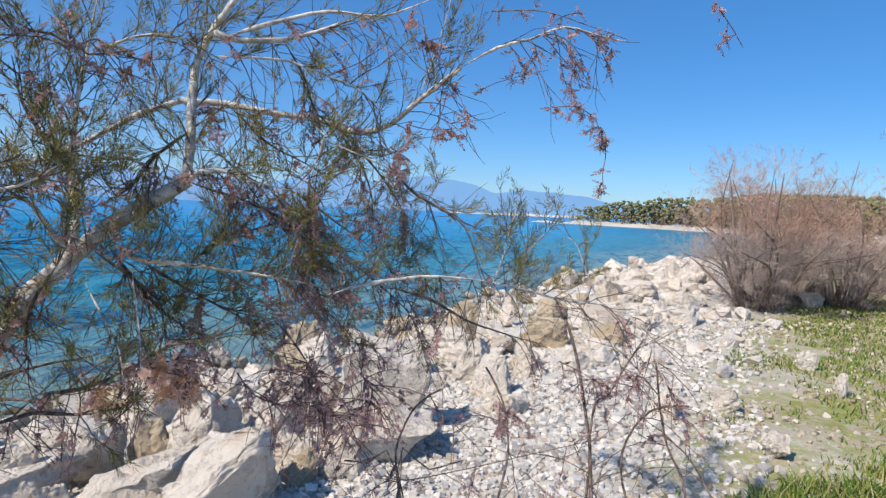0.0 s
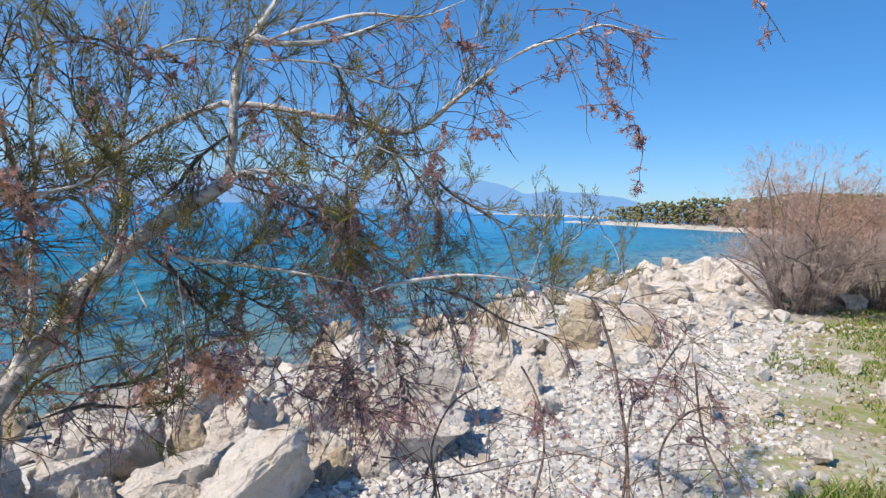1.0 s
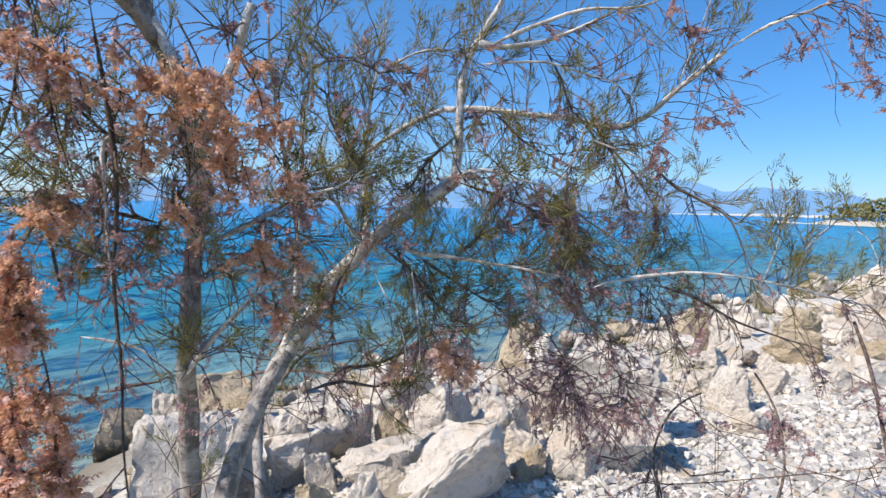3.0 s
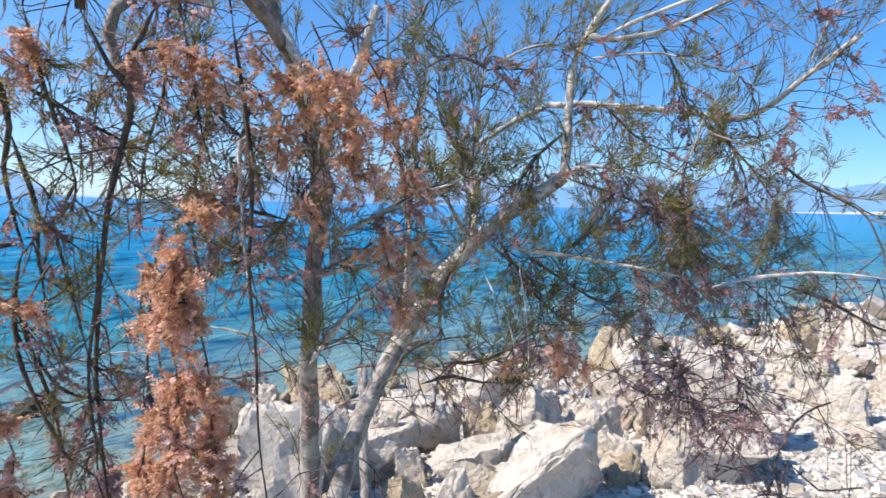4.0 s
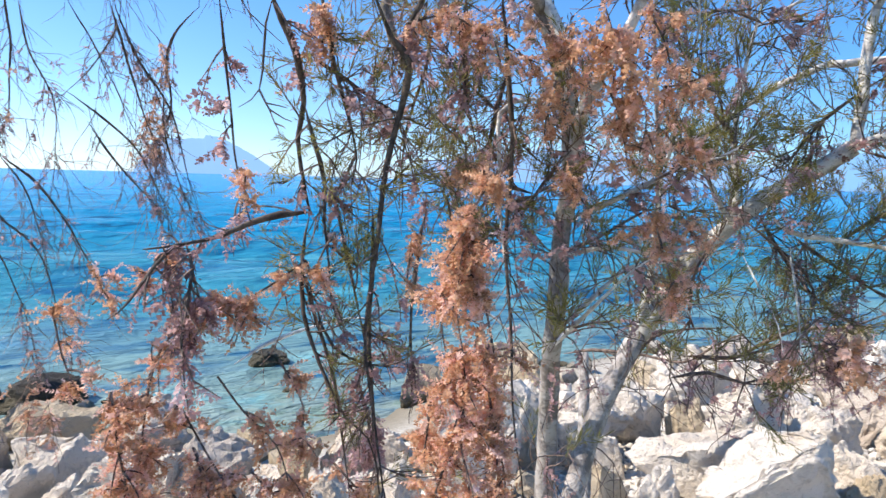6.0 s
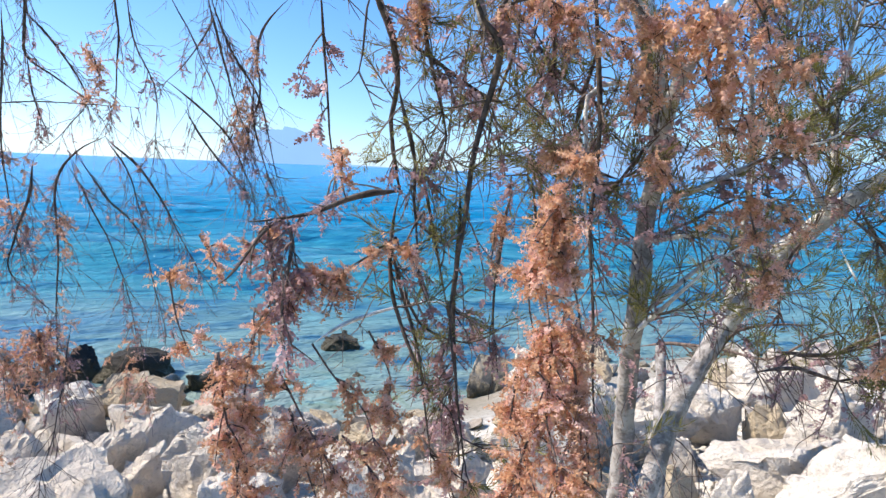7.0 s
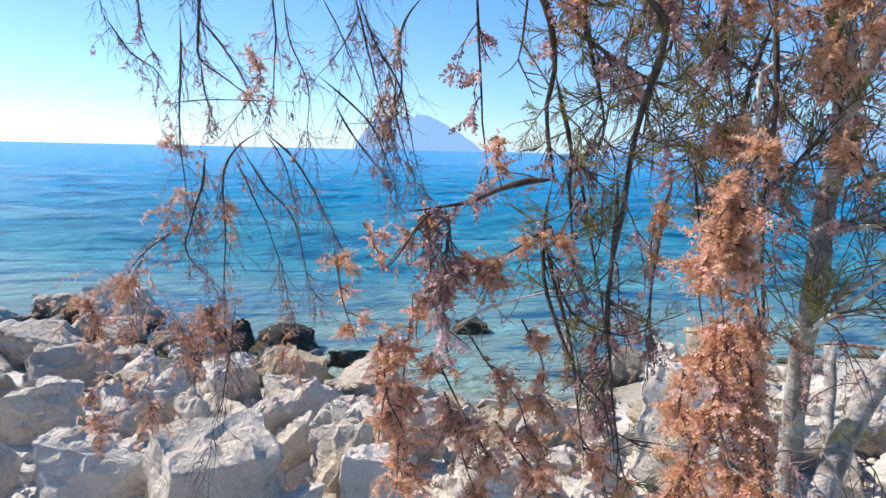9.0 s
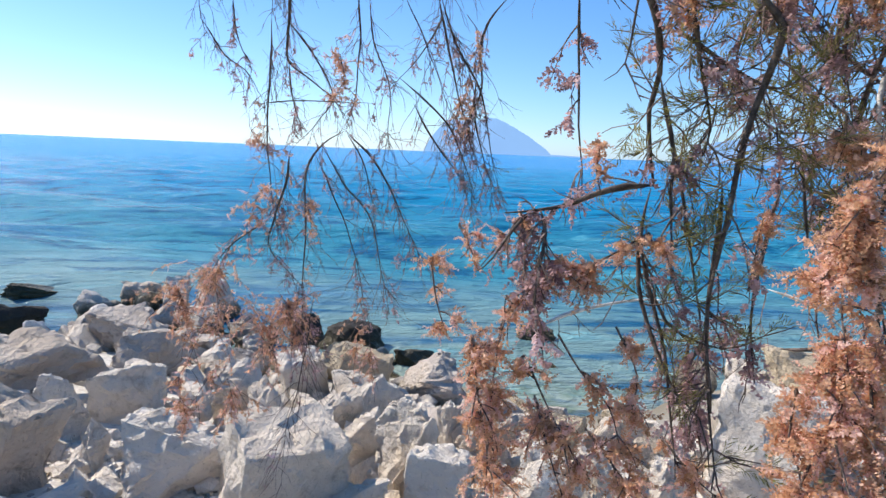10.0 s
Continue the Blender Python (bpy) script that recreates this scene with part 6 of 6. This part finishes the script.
plume(tree, 0.024, 26, (-0.216, 1.524, 1.642), (-0.172, 1.526, 1.634), (-0.118, 1.524, 1.639), material=M_RED)
plume(tree, 0.024, 30, (-0.222, 1.484, 1.822), (-0.200, 1.494, 1.790), (-0.138, 1.489, 1.807), material=M_RED)
plume(tree, 0.021, 26, (-0.675, 1.345, 1.702), (-0.645, 1.359, 1.703), (-0.695, 1.333, 1.707), material=M_RED)
plume(tree, 0.028, 26, (-0.552, 1.409, 1.639), (-0.536, 1.419, 1.602), material=M_RED)
plume(tree, 0.028, 26, (-0.244, 1.478, 1.593), (-0.212, 1.481, 1.574), (-0.190, 1.483, 1.554), material=M_RED)
plume(left, 0.071, 128, (-2.623, 0.311, 1.131), (-2.600, 0.236, 0.987), (-2.576, 0.198, 0.883))
plume(left, 0.071, 192, (-2.566, 0.473, 0.896), (-2.533, 0.483, 0.783), (-2.511, 0.515, 0.725))
plume(left, 0.054, 72, (-2.511, 0.218, 0.672), (-2.463, 0.133, 0.555), (-2.444, 0.101, 0.515))
plume(left, 0.050, 64, (-2.503, 0.747, 0.842), (-2.452, 0.752, 0.690), (-2.404, 0.768, 0.579))
plume(left, 0.050, 64, (-2.635, 0.400, 1.559), (-2.637, 0.414, 1.486), (-2.627, 0.438, 1.241), (-2.631, 0.367, 1.223))
plume(left, 0.054, 80, (-2.614, 0.546, 1.240), (-2.599, 0.559, 1.122), (-2.583, 0.534, 1.007))
plume(left, 0.045, 64, (-2.534, 0.640, 1.747), (-2.540, 0.657, 1.677), (-2.529, 0.622, 1.798))
plume(left, 0.045, 48, (-2.389, 1.039, 1.893), (-2.387, 1.080, 1.825), (-2.418, 1.075, 1.621))
plume(shrub, 0.046, 92, (0.105, 1.521, 1.192), (0.147, 1.506, 1.175), (0.198, 1.484, 1.150), material=M_RED)
plume(shrub, 0.035, 30, (-0.015, 1.523, 1.119), (0.008, 1.507, 1.079), material=M_RED)
plume(shrub, 0.052, 103, (0.219, 1.489, 1.193), (0.267, 1.465, 1.169), (0.274, 1.445, 1.110), material=M_RED)
plume(shrub, 0.046, 92, (-0.209, 1.486, 0.990), (-0.186, 1.474, 0.962), (0.165, 1.464, 1.056), material=M_RED)
plume(left, 0.071, 192, (-2.602, 0.105, 0.962), (-2.576, 0.138, 0.849), (-2.531, 0.119, 0.706))
plume(left, 0.071, 192, (-2.589, 0.341, 0.915), (-2.553, 0.394, 0.798), (-2.528, 0.411, 0.722), (-2.569, 0.339, 0.838))
plume(left, 0.042, 64, (-2.647, 0.350, 1.538), (-2.648, 0.368, 1.463), (-2.632, 0.501, 1.350))
plume(left, 0.049, 64, (-2.409, 1.064, 1.706), (-2.408, 1.090, 1.612), (-2.427, 1.061, 1.513))
plume(tree, 0.033, 120, (-0.590, 1.127, 1.224), (-0.551, 1.151, 1.289), (-0.520, 1.149, 1.250), (-0.482, 1.153, 1.242))
plume(tree, 0.041, 103, (-0.476, 1.393, 1.487), (-0.430, 1.405, 1.459), (-0.384, 1.415, 1.491), material=M_RED)
plume(tree, 0.046, 252, (-0.349, 1.382, 1.189), (-0.383, 1.365, 1.153), (-0.305, 1.366, 1.117), (-0.266, 1.364, 1.099), material=M_RED)
plume(tree, 0.043, 206, (-0.595, 1.369, 1.203), (-0.568, 1.374, 1.183), (-0.606, 1.351, 1.159), material=M_RED)
plume(left, 0.083, 220, (-2.603, 0.208, 0.992), (-2.582, 0.239, 0.897), (-2.553, 0.217, 0.790))
plume(left, 0.083, 260, (-2.576, 0.440, 0.922), (-2.545, 0.491, 0.824), (-2.516, 0.447, 0.715), (-2.531, 0.507, 0.785))
plume(left, 0.063, 120, (-2.503, 0.263, 0.644), (-2.474, 0.276, 0.573), (-2.456, 0.240, 0.528))
plume(left, 0.054, 110, (-2.508, 0.111, 0.663), (-2.469, 0.116, 0.563))
plume(left, 0.050, 80, (-2.520, 0.726, 0.893), (-2.492, 0.729, 0.795), (-2.469, 0.692, 0.701))
plume(left, 0.050, 100, (-2.585, 0.647, 1.742), (-2.590, 0.667, 1.668), (-2.607, 0.611, 1.590))
plume(left, 0.054, 110, (-2.479, 1.047, 1.625), (-2.458, 1.105, 1.587), (-2.477, 1.070, 1.506))
plume(left, 0.054, 110, (-2.636, 0.399, 1.293), (-2.630, 0.359, 1.196), (-2.626, 0.434, 1.215))

# the overhead limbs themselves, and the trunk of the weeping tree
branch(tree, "branch", 0.013, 0.010, (-0.880, 0.930, 1.765), (-0.80, 0.99, 1.92), (-0.62, 0.98, 2.02), (-0.5, 0.85, 2.06), material=M_BARK_DARK)
branch(tree, "branch", 0.012, 0.008, (-0.880, 0.930, 1.765), (-0.96, 0.85, 1.95), (-1.02, 0.66, 2.05), (-0.9, 0.58, 2.04), (-0.78, 0.55, 2.0), material=M_BARK_DARK)
# unseen crown limbs above the view, added to cast dappled shade on the bank
branch(tree, "branch", 0.0060, 0.0030, (-0.510, 1.428, 1.842), (-0.500, 1.560, 2.200), (-0.560, 1.800, 2.520), (-0.640, 2.050, 2.700), green=70, dry=20)
branch(tree, "branch", 0.0050, 0.0025, (-0.500, 1.560, 2.200), (-0.300, 1.800, 2.500), (-0.150, 2.050, 2.650), green=60, dry=20)
branch(tree, "branch", 0.0050, 0.0025, (-0.560, 1.800, 2.520), (-0.850, 2.000, 2.650), (-1.050, 2.200, 2.720), green=60, dry=16)
branch(tree, "branch", 0.0050, 0.0025, (-0.560, 1.800, 2.520), (-0.450, 2.150, 2.720), (-0.300, 2.450, 2.850), green=60, dry=16)
branch(left, "trunk", 0.075, 0.045, (-3.0, -1.65, -0.1), (-2.98, -1.55, 0.7), (-2.85, -1.4, 1.6), (-2.86, -1.1, 2.3))
branch(left, "trunk", 0.04, 0.018, (-2.86, -1.1, 2.3), (-2.8, -0.6, 2.6), (-2.75, 0.02, 2.72), (-2.6, 0.62, 2.75), (-2.2, 1.15, 2.7))
branch(left, "trunk", 0.035, 0.012, (-2.86, -1.1, 2.3), (-3.2, -0.9, 2.9), (-3.5, -0.3, 3.2), green=10, dry=6)

# ---------------------------------------------------------------- bushes behind the rocks


def spray_template(seed):
    """A bare feathery spray 1 long along x: a shoot with many fine forked twigs."""
    r = np.random.RandomState(seed)
    vs, fs = [], []

    def strip(a, b, w):
        side = np.cross(b - a, [r.uniform(-1, 1), r.uniform(-1, 1), r.uniform(-1, 1)])
        side *= w / (np.linalg.norm(side) + 1e-6)
        k = len(vs)
        vs.extend([a - side, a + side, b])
        fs.append((k, k + 1, k + 2))

    for i in range(11):
        s = (i + 0.5) / 11
        c = np.array([s * 0.75, 0.08 * math.sin(4 * s + seed), 0.05 * math.cos(5 * s)])
        a = r.uniform(0, 6.283)
        out = np.array([r.uniform(0.5, 1.4), math.cos(a), math.sin(a)])
        out *= r.uniform(0.25, 0.5) / np.linalg.norm(out)
        strip(c, c + out, 0.009)
        for _ in range(2):
            m = c + out * r.uniform(0.35, 0.9)
            strip(m, m + out * 0.4 + r.uniform(-0.12, 0.12, 3), 0.008)
    strip(np.zeros(3), np.array([0.85, 0.03, 0.0]), 0.016)
    return np.array(vs), np.array(fs)


SPRAYS = [spray_template(k) for k in range(10)]


def haze_material(name, stops):
    n = Nodes(name, 0.85, 0, 0.2)
    p = n.position()
    c = n.ramp(n.noise(p, 1.1, 4, 0.6), stops)
    c = n.mix(n.maths("MULTIPLY", n.island(), 0.4), c, stops[0][1])
    return n.finish(c)


M_BUSH = haze_material("bare_pinkish_twigs", [(0.36, (0.30, 0.20, 0.16)), (0.46, (0.46, 0.29, 0.20)), (0.55, (0.55, 0.37, 0.29)), (0.66, (0.62, 0.48, 0.45))])
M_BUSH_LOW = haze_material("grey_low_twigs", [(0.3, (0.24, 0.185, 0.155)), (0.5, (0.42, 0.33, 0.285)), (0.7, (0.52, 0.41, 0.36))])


def bush(x, y, width, height, seed, label, sprays=900):
    """A many-stemmed bare tamarisk: fine twigs gathered in uneven lumps, with gaps between."""
    r = random.Random(seed)
    ob = thing("tamarisk_bush", label, "bush", (x, y, ground_z(x, y)), "far tamarisks")
    mats = {"crown": [], "skirt": []}
    for k in range(30):
        a = k * 2.4 + r.uniform(-0.5, 0.5)
        reach = width * 0.5 * r.uniform(0.02, 1.0) ** 0.7
        tip = Vector((math.cos(a) * reach, math.sin(a) * reach, height * r.uniform(0.55, 1.0) * (1 - 0.60 * (2 * reach / width) ** 1.6)))
        base = Vector((math.cos(a) * 0.3, math.sin(a) * 0.3, -0.08))
        mid = base.lerp(tip, 0.5) + Vector((r.uniform(-0.35, 0.35), r.uniform(-0.35, 0.35), 0.08 * height))
        path = curve_points((base, mid, tip), 0.12)
        vs, fs = tube(path, r.uniform(0.018, 0.04), 0.006, 5, 0.2, k)
        part("stem", joined("stem", vs, fs, M_TWIG, True), ob)
        lobe = r.uniform(0.06, 0.15) * width
        for _ in range(int(sprays / 30 * r.uniform(0.6, 1.4))):
            t = r.uniform(0.0, 1.0) ** 0.5
            i = min(len(path) - 2, int(t * (len(path) - 1)))
            d = (rand_dir(r) + Vector((0, 0, 0.25))).normalized()
            p = path[i] + d * r.random() ** 0.5 * lobe * (0.25 + t)
            if p.z < 0.05:
                p.z = 0.05 + r.random() * 0.2
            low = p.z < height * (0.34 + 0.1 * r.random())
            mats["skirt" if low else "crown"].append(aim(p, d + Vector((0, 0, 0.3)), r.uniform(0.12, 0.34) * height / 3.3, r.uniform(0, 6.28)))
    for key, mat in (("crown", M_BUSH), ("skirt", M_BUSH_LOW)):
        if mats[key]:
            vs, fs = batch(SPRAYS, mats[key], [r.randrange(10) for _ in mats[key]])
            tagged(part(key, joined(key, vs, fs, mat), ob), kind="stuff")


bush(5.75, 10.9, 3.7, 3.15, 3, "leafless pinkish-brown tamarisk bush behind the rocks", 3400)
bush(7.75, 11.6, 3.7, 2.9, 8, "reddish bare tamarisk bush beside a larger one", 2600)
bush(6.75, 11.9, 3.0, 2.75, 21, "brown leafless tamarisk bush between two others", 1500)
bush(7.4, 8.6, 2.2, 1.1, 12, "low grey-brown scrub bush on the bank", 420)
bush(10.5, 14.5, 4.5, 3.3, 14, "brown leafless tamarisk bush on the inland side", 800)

# ---------------------------------------------------------------- wooded point across the bay


def wood_material():
    n = Nodes("pine_canopy", 0.95, 0, 0.1)
    p = n.position()
    c = n.ramp(n.noise(p, 0.35, 5, 0.7), [(0.3, (0.15, 0.16, 0.075)), (0.5, (0.19, 0.19, 0.09)), (0.7, (0.24, 0.22, 0.11))])
    c = n.mix(n.span(n.island(), 0.6, 1.0, 0.0, 0.5), c, (0.20, 0.17, 0.09))
    return n.finish(c, n.bump(n.noise(p, 1.6, 5, 0.7), 0.6, 0.3))


M_WOOD = wood_material()


def clump_template(seed):
    r = random.Random(seed)
    bm = bmesh.new()
    bmesh.ops.create_icosphere(bm, subdivisions=1, radius=1.0)
    for v in bm.verts:
        v.co *= 1 + 0.45 * noise.fractal(v.co * 1.9 + Vector((seed * 5, 0, 0)), 0.8, 2.2, 4) + r.uniform(-0.1, 0.1)
    vs = np.array([v.co[:] for v in bm.verts])
    fs = np.array([[v.index for v in f.verts] for f in bm.faces])
    bm.free()
    return vs, fs


CLUMPS = [clump_template(k) for k in range(8)]
r = random.Random(77)
mats = []
trunk_v, trunk_f, at = [], [], 0
while len(mats) < 6500:
    u, back = r.uniform(120, 207), r.uniform(0, 1) ** 1.4 * 60
    v = shore(u) - 9 - back
    if u > 214:
        v = shore(214) - 9 - back - (u - 214) * 5
    x, y = xy_of(u, v)
    tip = min(1.0, (208 - u) / 18)
    top = (8.0 + 2.0 * noise.noise((x * 0.05, y * 0.05, 0)) + r.uniform(-0.7, 0.7)) * (0.55 + 0.45 * max(0, tip))
    s = r.uniform(0.35, 0.7)
    z = r.uniform(1.2, top - s * 0.6) if r.random() < 0.75 else top - s * 0.6
    m = np.array(pose(x, y, z, r.uniform(0, 360), 0, r.uniform(0, 360)))
    m[:3, :3] *= s
    m[2, :3] *= 0.8
    mats.append(m)
    if r.random() < 0.12:
        v2, f2 = tube([Vector((x, y, 0)), Vector((x + 0.2, y, z))], 0.2, 0.1, 4)
        trunk_v.append(v2)
        trunk_f.append(f2 + at)
        at += len(v2)
vs, fs = batch(CLUMPS, mats, [r.randrange(8) for _ in mats])
tagged(new("pine_wood", joined("pine_wood", vs, fs, M_WOOD, True)), "dark green pine wood on the far point", "wood", kind="stuff")
tagged(new("pine_trunks", joined("pine_trunks", np.concatenate(trunk_v), np.concatenate(trunk_f), M_TWIG)), "pale thin trunks of the far pine wood", "wood", kind="stuff")
# scrub and trees that close the land behind the bushes
mats = []
while len(mats) < 700:
    x, y = r.uniform(25, 150), r.uniform(25, 170)
    u, v = uv_of(x, y)
    if v > shore(u) - 12 or math.hypot(x, y) < 45:
        continue
    s = r.uniform(1.0, 2.4)
    m = np.array(pose(x, y, r.uniform(0.5, 4.5), r.uniform(0, 360), 0, r.uniform(0, 360)))
    m[:3, :3] *= s
    mats.append(m)
vs, fs = batch(CLUMPS, mats, [r.randrange(8) for _ in mats])
tagged(new("scrub", joined("scrub", vs, fs, M_WOOD)), "olive green scrub and trees inland of the bay", "scrub", kind="stuff")
